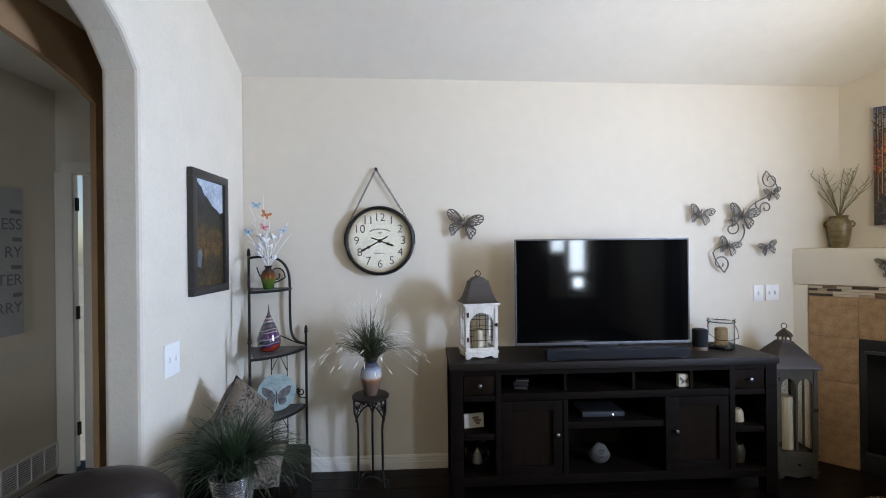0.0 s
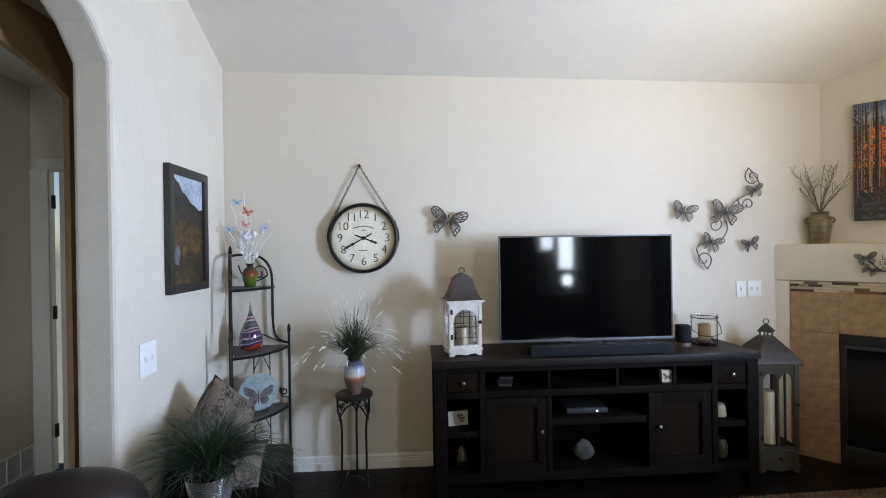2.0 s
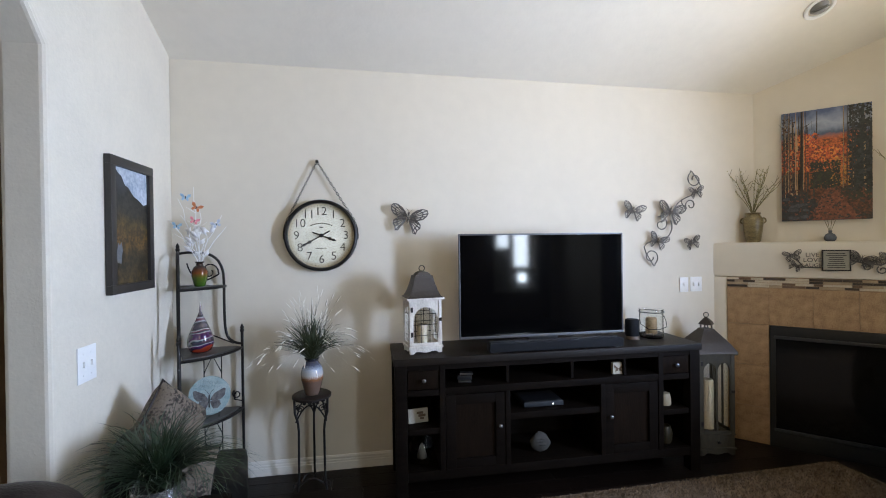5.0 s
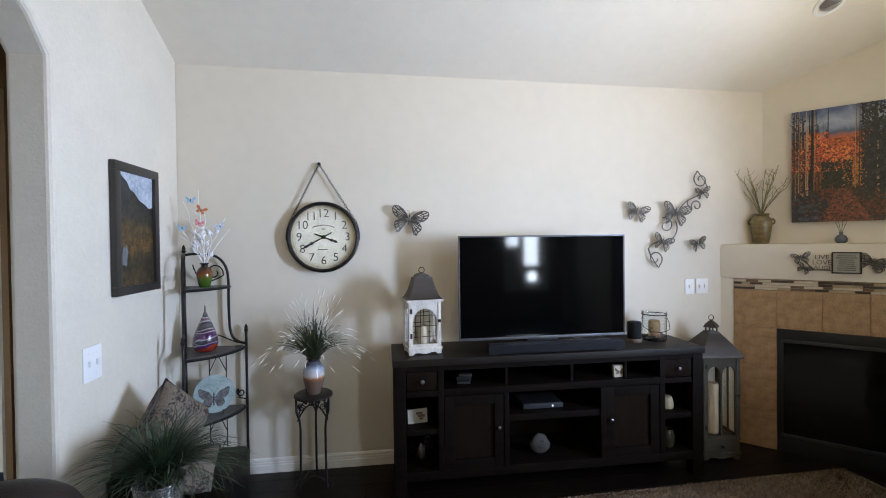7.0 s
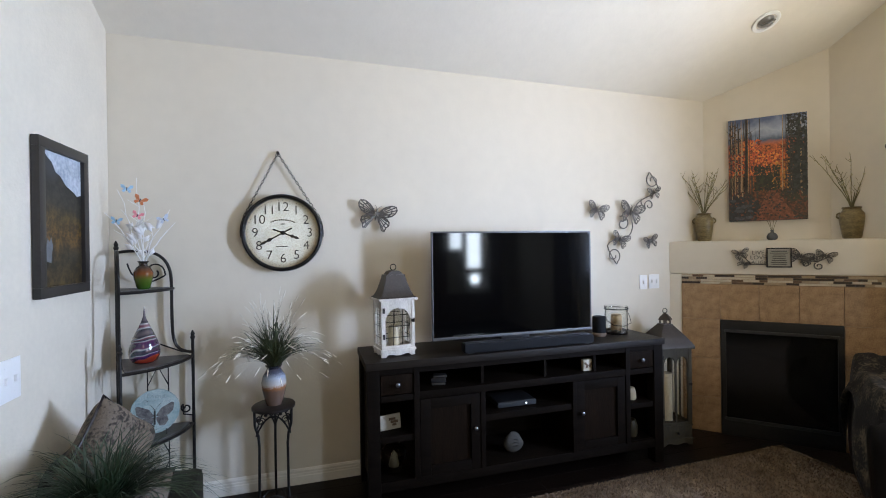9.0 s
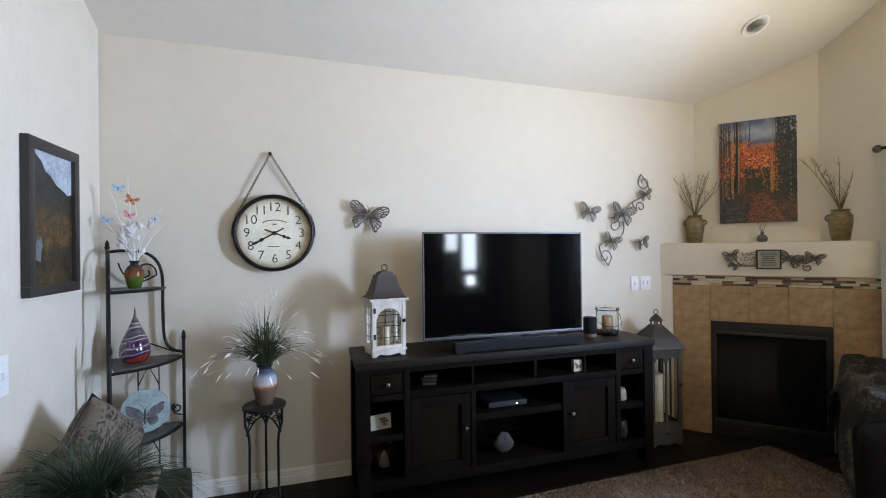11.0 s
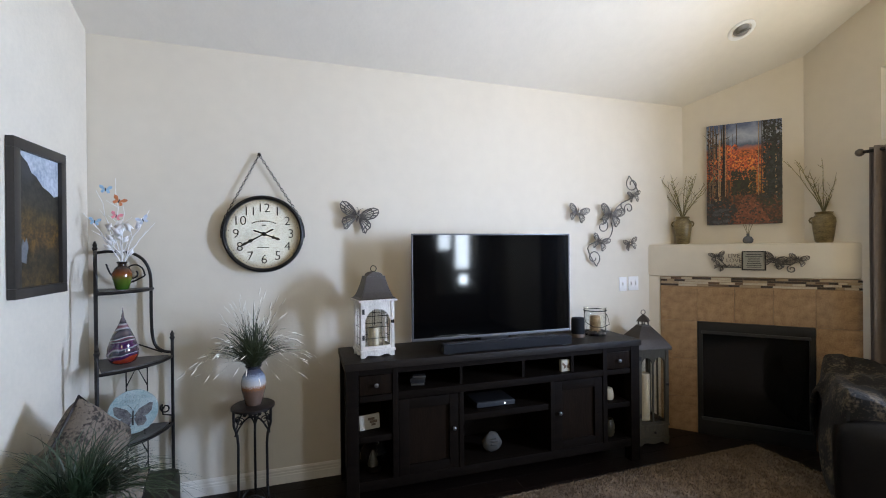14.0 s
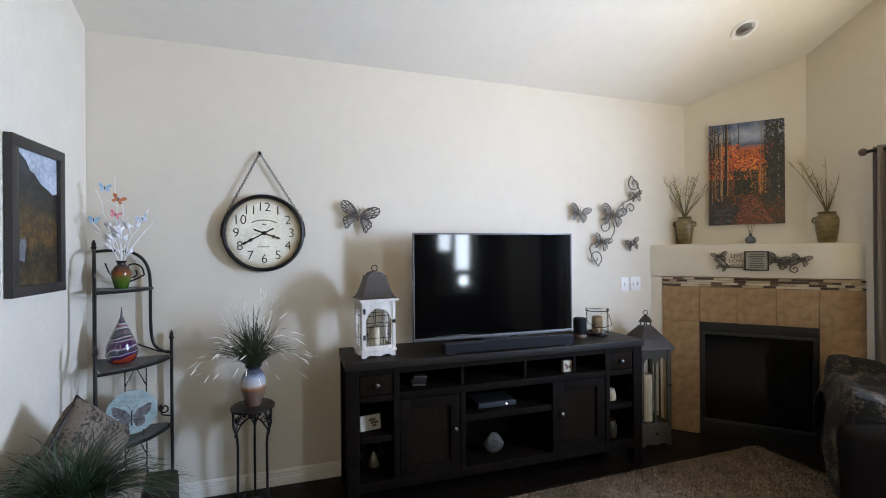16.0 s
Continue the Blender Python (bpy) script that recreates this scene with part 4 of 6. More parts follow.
def scene_mat(name, stops, blob_lo, blob_hi, blob_scale, size, sky_at, rough=0.5):
    """A printed landscape: bands by height, broken by mottled foliage."""
    m = bpy.data.materials.new(name)
    m.use_nodes = True
    nt = m.node_tree
    b = nt.nodes["Principled BSDF"]
    co = nt.nodes.new("ShaderNodeTexCoord")
    sp = nt.nodes.new("ShaderNodeSeparateXYZ")
    nt.links.new(co.outputs["Object"], sp.inputs[0])
    nz = nt.nodes.new("ShaderNodeTexNoise")
    nz.inputs["Scale"].default_value, nz.inputs["Detail"].default_value = 9.0, 6.0
    nt.links.new(co.outputs["Object"], nz.inputs["Vector"])
    mr = nt.nodes.new("ShaderNodeMapRange")
    mr.inputs["From Min"].default_value, mr.inputs["From Max"].default_value = -size, size
    nt.links.new(sp.outputs["Z"], mr.inputs["Value"])
    ad = nt.nodes.new("ShaderNodeMath")
    ad.operation = "MULTIPLY_ADD"
    ad.inputs[1].default_value = 0.28
    nt.links.new(nz.outputs["Fac"], ad.inputs[0])
    nt.links.new(mr.outputs["Result"], ad.inputs[2])
    sb = nt.nodes.new("ShaderNodeMath")
    sb.operation = "SUBTRACT"
    sb.inputs[1].default_value = 0.14
    nt.links.new(ad.outputs[0], sb.inputs[0])
    rp = nt.nodes.new("ShaderNodeValToRGB")
    els = rp.color_ramp.elements
    els[0].position, els[0].color = stops[0][0], (*stops[0][1], 1)
    els[1].position, els[1].color = stops[-1][0], (*stops[-1][1], 1)
    for pos, c in stops[1:-1]:
        e = els.new(pos)
        e.color = (*c, 1)
    nt.links.new(sb.outputs[0], rp.inputs["Fac"])
    n2 = nt.nodes.new("ShaderNodeTexNoise")
    n2.inputs["Scale"].default_value, n2.inputs["Detail"].default_value, n2.inputs["Roughness"].default_value = blob_scale, 8.0, 0.7
    nt.links.new(co.outputs["Object"], n2.inputs["Vector"])
    r2 = nt.nodes.new("ShaderNodeValToRGB")
    r2.color_ramp.elements[0].position, r2.color_ramp.elements[1].position = 0.42, 0.60
    r2.color_ramp.elements[0].color, r2.color_ramp.elements[1].color = (*blob_lo, 1), (*blob_hi, 1)
    nt.links.new(n2.outputs["Fac"], r2.inputs["Fac"])
    cut = nt.nodes.new("ShaderNodeMapRange")
    cut.inputs["From Min"].default_value, cut.inputs["From Max"].default_value = sky_at, sky_at - 0.08
    cut.inputs["To Max"].default_value = 0.9
    nt.links.new(sb.outputs[0], cut.inputs["Value"])
    mx = nt.nodes.new("ShaderNodeMixRGB")
    mx.blend_type = "MULTIPLY"
    nt.links.new(cut.outputs["Result"], mx.inputs["Fac"])
    nt.links.new(rp.outputs["Color"], mx.inputs["Color1"])
    nt.links.new(r2.outputs["Color"], mx.inputs["Color2"])
    nt.links.new(mx.outputs["Color"], b.inputs["Base Color"])
    b.inputs["Roughness"].default_value = rough
    return m


LAND = scene_mat("mountain_print", [(0.0, (0.10, 0.07, 0.03)), (0.22, (0.05, 0.04, 0.02)), (0.38, (0.17, 0.095, 0.02)), (0.52, (0.10, 0.07, 0.02)), (0.60, (0.035, 0.035, 0.03)), (0.80, (0.028, 0.032, 0.036)), (1.0, (0.03, 0.035, 0.04))], (0.10, 0.10, 0.08), (0.9, 0.8, 0.6), 30, 0.30, 0.86)
part("print", one_box(-FW + 0.04, FW - 0.04, -0.014, -0.008, -FH + 0.04, FH - 0.04), LAND, fr, smooth=False)
bm = B()
prism(bm, [(-0.14, -0.18), (-0.10, -0.19), (-0.095, -0.15), (-0.085, -0.12), (-0.098, -0.08), (-0.112, -0.10), (-0.125, -0.085), (-0.138, -0.13)], -0.001, "y", -0.0145)
part("waterfall", bm, mat("white_water", (0.13, 0.14, 0.15), 0.6, vary=0.2, scale=40), fr, smooth=False)
bm = B()
prism(bm, [(-0.150, 0.288), (-0.12, 0.262), (-0.085, 0.245), (-0.055, 0.205), (-0.02, 0.195), (0.03, 0.155), (0.08, 0.140), (0.125, 0.118), (0.160, 0.128), (0.160, 0.288)], -0.001, "y", -0.0145)
part("sky_print", bm, mat("cloudy_sky_print", (0.55, 0.59, 0.64), 0.6, vary=0.3, scale=7, second=(0.20, 0.25, 0.31), detail=7), fr, smooth=False)

# ---- corner fireplace ----
FO = 0.26


def dpose(u, off, z, turn=0.0):
    return DIAG @ pose(u, -off, z, 0, 0, turn)


fp = thing("fireplace", dpose(0, 0, 0), "corner fireplace with beige stone tiles and painted mantel ledge", "fireplace")
bm = B()
box(bm, -0.32, 1.115, -FO + 0.002, 0.0, 1.225, 1.485, 0.030)
part("mantel", bm, WALL, fp, "beige painted mantel ledge")
bm = B()
box(bm, -0.17, 0.088, -FO + 0.012, 0.0, 0.0, 1.225)
box(bm, 0.822, 1.10, -FO + 0.012, 0.0, 0.0, 1.225)
box(bm, 0.088, 0.822, -FO + 0.012, 0.0, 0.88, 1.225)
part("surround", bm, GROUT, fp)
part("painted_return", one_box(-0.32, -0.17, -FO + 0.006, 0.0, 0.0, 1.225, bevel=0.006), WALL, fp, "beige painted edge beside the tiles")
tiles = {}


def tile(u0, u1, z0, z1):
    key = (round(u1 - u0, 3), round(z1 - z0, 3))
    if key not in tiles:
        bm = B()
        box(bm, -key[0] / 2 + 0.0012, key[0] / 2 - 0.0012, 0.0, 0.013, -key[1] / 2 + 0.0012, key[1] / 2 - 0.0012, 0.0015)
        tiles[key] = mesh_from("tile", bm, TILE)
    ob = new("tile", tiles[key])
    ob.parent = fp
    ob.matrix_local = pose((u0 + u1) / 2, -FO, (z0 + z1) / 2)


tops = [-0.17, 0.088, 0.335, 0.575, 0.822, 1.095]
for a, b in zip(tops, tops[1:]):
    tile(a, b, 0.878, 1.150)
for a, b in ((-0.17, 0.088), (0.822, 1.095)):
    for z0, z1 in ((0.0, 0.27), (0.27, 0.575), (0.575, 0.878)):
        tile(a, b, z0, z1)
rr = random.Random(11)
MOS = [mat("mosaic_dark", (0.05, 0.035, 0.025), 0.3, vary=0.3, scale=20), mat("mosaic_tan", (0.36, 0.27, 0.17), 0.4, vary=0.2, scale=20), mat("mosaic_cream", (0.52, 0.44, 0.32), 0.35, vary=0.15, scale=20), mat("mosaic_umber", (0.14, 0.085, 0.05), 0.35, vary=0.25, scale=20)]
stripmesh = {}
for row in range(4):
    u = -0.17
    while u < 1.09:
        ln = rr.choice((0.05, 0.075, 0.10, 0.13))
        ln = min(ln, 1.095 - u)
        if ln < 0.01:
            break
        mi = rr.choice((0, 1, 1, 2, 2, 3, 0))
        key = (round(ln, 3), mi)
        if key not in stripmesh:
            bm = B()
            box(bm, 0.001, key[0] - 0.001, 0.0, 0.012, 0.001, 0.0165, 0.0015)
            stripmesh[key] = mesh_from("mosaic_strip", bm, MOS[mi])
        ob = new("mosaic_strip", stripmesh[key])
        ob.parent = fp
        ob.matrix_local = pose(u, -FO + (0.001 if mi % 2 else 0.0), 1.152 + row * 0.018)
        u += ln
fb = part("firebox", one_box(0.09, 0.82, -FO + 0.02, 0.30, 0.0, 0.876), BLACKMETAL, fp, "black metal gas firebox")
bm = B()
for a in ((0.09, 0.82, 0.80, 0.876), (0.09, 0.82, 0.0, 0.11), (0.09, 0.125, 0.11, 0.80), (0.785, 0.82, 0.11, 0.80)):
    box(bm, a[0], a[1], -FO - 0.004, -FO + 0.02, a[2], a[3], 0.003)
part("firebox_frame", bm, BLACKMETAL, fb)
part("glass_front", one_box(0.125, 0.785, -FO + 0.010, -FO + 0.014, 0.11, 0.80), SMOKEGLASS, fb)
for z in (0.785, 0.115):
    part("louver", one_box(0.115, 0.795, -FO - 0.014, -FO - 0.002, z, z + 0.022, bevel=0.004), mat("dark_grey_trim", (0.035, 0.035, 0.037), 0.4, 0.3), fb)

# painting above the mantel
pt = thing("canvas_painting", dpose(0.425, 0.004, 2.045), "frameless canvas of an orange autumn forest path", "painting")
PW, PH = 0.25, 0.405
AUT = scene_mat("autumn_forest_print", [(0.0, (0.02, 0.02, 0.024)), (0.10, (0.12, 0.040, 0.02)), (0.26, (0.17, 0.050, 0.024)), (0.34, (0.34, 0.10, 0.02)), (0.52, (0.62, 0.17, 0.02)), (0.72, (0.60, 0.13, 0.035)), (0.79, (0.05, 0.08, 0.14)), (0.88, (0.30, 0.34, 0.42)), (1.0, (0.06, 0.09, 0.17))], (0.03, 0.02, 0.02), (0.95, 0.85, 0.7), 60, PH, 0.77, 0.4)
part("canvas", one_box(-PW, PW, -0.03, 0.0, -PH, PH, bevel=0.003), AUT, pt, smooth=False)
TRUNK = mat("painted_trunk", (0.035, 0.026, 0.022), 0.5, vary=0.4, scale=40)
PALE = mat("painted_pale_trunk", (0.42, 0.27, 0.14), 0.5, vary=0.3, scale=40)
SPRUCE = mat("painted_spruce", (0.020, 0.030, 0.026), 0.5, vary=0.6, scale=50)
rr = random.Random(5)
for i in range(44):
    u = rr.choice((rr.uniform(-0.245, -0.04), rr.uniform(-0.245, -0.14), rr.uniform(0.08, 0.245)))
    w = rr.uniform(0.0016, 0.0055)
    zb, zt = rr.uniform(-0.24, -0.15), rr.uniform(0.18, 0.40)
    if i == 0:
        u, w, zb, zt = -0.135, 0.008, -0.30, 0.40
    bm = B()
    lean = rr.uniform(-0.01, 0.01)
    prism(bm, [(u - w, zb), (u + w, zb), (u + lean + w * 0.5, zt), (u + lean - w * 0.5, zt)], -0.0008, "y", -0.0302)
    part("painted_tree_trunk", bm, TRUNK if i % 3 or i == 0 else PALE, pt, smooth=False)
for u0, zb, zt, w in ((0.20, -0.19, 0.40, 0.075), (0.245, -0.22, 0.30, 0.05)):
    bm = B()
    pts = []
    n = 13
    for k in range(n):
        f = k / (n - 1)
        pts.append((max(-PW, u0 - w * (1 - f) * (1 if k % 2 else 0.55) - 0.003), zb + (zt - zb) * f))
    for k in range(n - 1, -1, -1):
        f = k / (n - 1)
        pts.append((min(PW - 0.001, u0 + w * (1 - f) * (1 if k % 2 else 0.55) + 0.003), zb + (zt - zb) * f))
    prism(bm, pts, -0.0006, "y", -0.0304)
    part("painted_spruce_tree", bm, SPRUCE, pt, smooth=False)
for nm, outline, jag, c in (
        ("painted_path", [(-0.08, -0.404), (0.20, -0.404), (0.12, -0.28), (0.07, -0.19), (0.035, -0.14), (0.015, -0.14), (-0.01, -0.22), (-0.05, -0.30)], 0.010, (0.19, 0.060, 0.030)),
        ("painted_thicket", [(-0.249, -0.404), (-0.09, -0.404), (-0.05, -0.32), (-0.07, -0.24), (-0.13, -0.19), (-0.20, -0.20), (-0.249, -0.17)], 0.014, (0.020, 0.022, 0.026)),
        ("painted_bush", [(-0.055, -0.13), (0.06, -0.14), (0.075, -0.08), (0.05, -0.02), (0.02, 0.035), (-0.025, 0.03), (-0.05, -0.03), (-0.07, -0.09)], 0.020, (0.020, 0.026, 0.012)),
        ("painted_undergrowth", [(0.10, -0.24), (0.249, -0.28), (0.249, -0.10), (0.20, -0.12), (0.15, -0.17), (0.09, -0.18)], 0.014, (0.028, 0.026, 0.014))):
    pts = []
    for k, (x0, z0) in enumerate(outline):
        x1, z1 = outline[(k + 1) % len(outline)]
        for q in range(5):
            f = q / 5
            x, z = x0 + (x1 - x0) * f, z0 + (z1 - z0) * f
            edge = abs(x) > 0.248 or z < -0.40
            pts.append((max(-0.249, min(0.249, x + (0 if edge else rr.uniform(-jag, jag)))), max(-0.404, z + (0 if edge else rr.uniform(-jag, jag)))))
    bm = B()
    prism(bm, pts, -0.0004, "y", -0.0301)
    part(nm, bm, mat(nm + "_pigment", c, 0.5, vary=0.7, scale=50), pt, smooth=False)
for i in range(26):
    u, z = rr.uniform(-0.22, 0.12), rr.uniform(0.06, 0.30)
    if -0.09 < u < 0.09 and z > 0.14:
        continue
    bm = B()
    d = rr.choice((-1, 1)) * rr.uniform(0.03, 0.09)
    h = rr.uniform(0.02, 0.07)
    prism(bm, [(u, z), (u + d * 0.5, z + h * 0.35), (u + d, z + h), (u + d * 0.5, z + h * 0.35 + 0.004), (u, z + 0.006)], -0.0006, "y", -0.0303)
    part("painted_branch", bm, TRUNK, pt, smooth=False)
def dabs(name, n, zone, size, colours, y):
    """Loose brush dabs over part of the canvas."""
    vs, fs = [], []
    x0, x1, z0, z1 = zone
    for i in range(n):
        x, z = rr.uniform(x0, x1), z0 + (z1 - z0) * rr.random()
        a, k = rr.uniform(0, 3.14), len(vs)
        w, h = size * rr.uniform(0.5, 1.3), size * rr.uniform(0.3, 0.7)
        for q in range(5):
            px = x + w * math.cos(q * 1.257) * math.cos(a) - h * math.sin(q * 1.257) * math.sin(a)
            pz = z + w * math.cos(q * 1.257) * math.sin(a) + h * math.sin(q * 1.257) * math.cos(a)
            vs.append((max(-PW, min(PW, px)), y - 0.0000015 * i, max(-PH, min(PH, pz))))
        fs.append(tuple(range(k, k + 5)))
    m = mat(name + "_paint", colours[0], 0.5)
    nt = m.node_tree
    gi = nt.nodes.new("ShaderNodeNewGeometry")
    cr = nt.nodes.new("ShaderNodeValToRGB")
    cr.color_ramp.interpolation = "CONSTANT"
    cr.color_ramp.elements[0].color = (*colours[0], 1)
    cr.color_ramp.elements[1].position, cr.color_ramp.elements[1].color = 1 - 1 / len(colours), (*colours[-1], 1)
    for q, c in enumerate(colours[1:-1]):
        cr.color_ramp.elements.new((q + 1) / len(colours)).color = (*c, 1)
    nt.links.new(gi.outputs["Random Per Island"], cr.inputs["Fac"])
    nt.links.new(cr.outputs["Color"], nt.nodes["Principled BSDF"].inputs["Base Color"])
    me = bpy.data.meshes.new(name)
    me.from_pydata(vs, [], fs)
    me.materials.append(m)
    ob = tagged(new(name, me), kind="stuff")
    ob.parent = pt


FLAME = ((0.62, 0.13, 0.03), (0.50, 0.08, 0.025), (0.70, 0.22, 0.04), (0.30, 0.05, 0.02), (0.12, 0.03, 0.015))
dabs("painted_leaves", 700, (-0.25, 0.13, -0.05, 0.13), 0.011, FLAME, -0.0312)
dabs("painted_crown_leaves", 260, (-0.15, -0.04, 0.08, 0.23), 0.010, FLAME, -0.0312)
dabs("painted_gold_leaves", 260, (0.03, 0.14, -0.16, 0.05), 0.009, ((0.55, 0.24, 0.04), (0.42, 0.17, 0.03), (0.20, 0.08, 0.02), (0.60, 0.16, 0.03)), -0.0326)
dabs("painted_shade", 420, (-0.08, 0.08, -0.17, 0.02), 0.010, ((0.012, 0.016, 0.008), (0.03, 0.03, 0.012), (0.02, 0.015, 0.010), (0.008, 0.010, 0.008)), -0.0334)
dabs("painted_litter", 420, (-0.25, 0.25, -0.40, -0.17), 0.010, ((0.12, 0.035, 0.018), (0.05, 0.02, 0.014), (0.03, 0.03, 0.03), (0.16, 0.05, 0.025), (0.02, 0.018, 0.016)), -0.0322)
dabs("painted_needles", 520, (0.13, 0.25, -0.20, 0.40), 0.013, ((0.010, 0.014, 0.013), (0.02, 0.025, 0.022), (0.006, 0.009, 0.010), (0.035, 0.04, 0.045)), -0.0342)
dabs("painted_twig_shade", 200, (-0.25, -0.17, -0.17, 0.36), 0.009, ((0.02, 0.016, 0.016), (0.05, 0.03, 0.025), (0.10, 0.05, 0.03)), -0.0342)
for i in range(16):
    u = (-0.135 if i == 0 else rr.uniform(-0.24, -0.07) if i < 11 else rr.uniform(0.09, 0.16))
    w = 0.010 if i == 0 else rr.uniform(0.0015, 0.004)
    bm = B()
    zb = rr.uniform(-0.22, -0.17)
    prism(bm, [(u - w, zb), (u + w, zb), (u + w * 0.5 + 0.004, 0.40), (u - w * 0.5 + 0.004, 0.40)], -0.0004, "y", -0.0353)
    part("painted_bare_trunk", bm, PALE if i % 4 == 2 else TRUNK, pt, smooth=False)
for i in range(9):
    bm = B()
    x, z = rr.uniform(-0.24, -0.08), rr.uniform(-0.39, -0.24)
    s = rr.uniform(0.02, 0.045)
    prism(bm, [(max(-PW, x + s * math.cos(a) * rr.uniform(0.7, 1.2)), z + 0.5 * s * math.sin(a) * rr.uniform(0.7, 1.2)) for a in [q * 0.785 for q in range(8)]], -0.0003 - 0.00005 * i, "y", -0.0335)
    part("painted_boulder", bm, mat("painted_rock", (0.05, 0.055, 0.065), 0.5, vary=0.7, scale=50), pt, smooth=False)


def twigs(bm, n, h, spread, seed, r0=0.0035, buds=None, z0=0.0):
    rr = random.Random(seed)
    for i in range(n):
        a = rr.uniform(0, 6.283)
        lean = spread * rr.uniform(0.25, 1.0)
        hh = h * rr.uniform(0.55, 1.0)
        pts = []
        for k in range(7):
            f = k / 6
            pts.append(Vector((math.cos(a) * lean * f ** 1.3 + rr.uniform(-1, 1) * 0.010 * f, math.sin(a) * lean * 0.55 * f ** 1.3 + rr.uniform(-1, 1) * 0.008 * f, z0 + hh * f)))
        tube(bm, pts, r0, 5, r0 * 0.35)
        for k in (3, 4, 5):
            d = Vector((rr.uniform(-1, 1), rr.uniform(-0.5, 0.5), rr.uniform(0.4, 1.2))).normalized() * rr.uniform(0.03, 0.07) * (h / 0.4)
            tube(bm, [pts[k], pts[k] + d * 0.6, pts[k] + d + Vector((0, 0, 0.008))], r0 * 0.6, 4, r0 * 0.25)
        if buds is not None:
            for k in range(14):
                f = rr.uniform(0.3, 1.0) * 6
                b = pts[int(min(f, 5))].lerp(pts[int(min(f, 5)) + 1], f % 1.0)
                g = bmesh.ops.create_icosphere(buds, subdivisions=1, radius=0.0045)
                bmesh.ops.translate(buds, verts=g["verts"], vec=b + Vector((rr.uniform(-1, 1), rr.uniform(-1, 1), 0)) * 0.006)


GLAZE = mat("olive_crackle_glaze", (0.27, 0.21, 0.095), 0.3, vary=0.3, scale=12, bump=0.5, bump_scale=18, second=(0.07, 0.05, 0.02), stretch=(1, 1, 3))
for u, seed, w in ((-0.005, 21, 1.0), (0.905, 22, 1.08)):
    v = thing("twig_vase", dpose(u, 0.11, 1.485), "olive glazed ceramic vase filled with bare budding twigs", "vase", "vases on the mantel")
    bm = B()
    prof = [(0.042, 0), (0.050, 0.01), (0.060, 0.08), (0.068, 0.15), (0.066, 0.18), (0.050, 0.20), (0.046, 0.21), (0.054, 0.222), (0.050, 0.226), (0.042, 0.215)]
    lathe(bm, [(r * w, z) for r, z in prof], 30)
    part("pot", bm, GLAZE, v)
    for sx in (-1, 1):
        bm = B()
        tube(bm, arc(sx * 0.060 * w, 0.165, 0.020, 90, -90 if sx > 0 else 270, 8), 0.006)
        part("lug_handle", bm, GLAZE, v)
    bm, bd = B(), B()
    twigs(bm, 15, 0.44, 0.25, seed, 0.0034, bd, 0.20)
    part("twig_spray", bm, TWIG, v, "bare brown twigs")
    tagged(part("bud_cluster", bd, mat("pale_bud", (0.40, 0.36, 0.20), 0.7, vary=0.2), v), kind="stuff")

o = thing("reed_diffuser", dpose(0.445, 0.09, 1.485), "small round grey-blue glass reed diffuser", "diffuser")
bm = B()
lathe(bm, [(0.022, 0), (0.034, 0.012), (0.036, 0.03), (0.026, 0.05), (0.010, 0.06), (0.011, 0.078), (0.008, 0.078)], 22)
part("bottle", bm, mat("smoky_glass", (0.10, 0.11, 0.125), 0.15, vary=0.2, scale=12), o)
for k, (dx, dy) in enumerate(((-0.03, 0.0), (0.03, 0.01), (0.008, -0.01), (-0.012, 0.02))):
    bm = B()
    tube(bm, [(0, 0, 0.06), (dx, dy, 0.15)], 0.0018, 5)
    part("reed", bm, TWIG, o)

# word plaque under the mantel
pq = thing("word_plaque", dpose(0.458, FO + 0.002, 1.355), "metal butterfly plaque with a framed verse and cut-out words", "wall ornament")
bm = B()
for a in ((-0.075, 0.075, 0.064, 0.072), (-0.075, 0.075, -0.072, -0.064), (-0.075, -0.067, -0.064, 0.064), (0.067, 0.075, -0.064, 0.064)):
    box(bm, a[0], a[1], -0.014, 0.0, a[2], a[3], 0.002)
part("frame", bm, IRON, pq)
vp = part("verse_panel", one_box(-0.068, 0.068, -0.006, 0.0, -0.065, 0.065), mat("grey_panel", (0.30, 0.29, 0.24), 0.6, vary=0.1, scale=20), pq)
bm = B()
for i in range(8):
    wd = rr.uniform(0.07, 0.115)
    box(bm, -wd / 2, wd / 2, -0.0075, -0.006, 0.044 - i * 0.0135, 0.049 - i * 0.0135)
part("verse_lettering", bm, INK, vp, smooth=False)
for i, wd in enumerate(("LIVE", "LOVE", "LAUGH")):
    w = part("word", text_bm(wd, 0.042 if i < 2 else 0.036, 0.002), PEWTER, pq, "cut-out metal word", smooth=False)
    w.matrix_local = pose(-0.125, -0.008, 0.036 - 0.036 * i)
for x, z, s, ti in ((-0.235, 0.035, 0.05, -10), (-0.215, -0.04, 0.042, 30), (0.125, 0.01, 0.062, 20), (0.185, -0.01, 0.04, -20), (0.262, 0.012, 0.055, 12)):
    bm = B()
    butterfly_bm(bm, s, pose(x, -0.012, z, 0, ti, 0))
    part("butterfly", bm, PEWTER, pq)
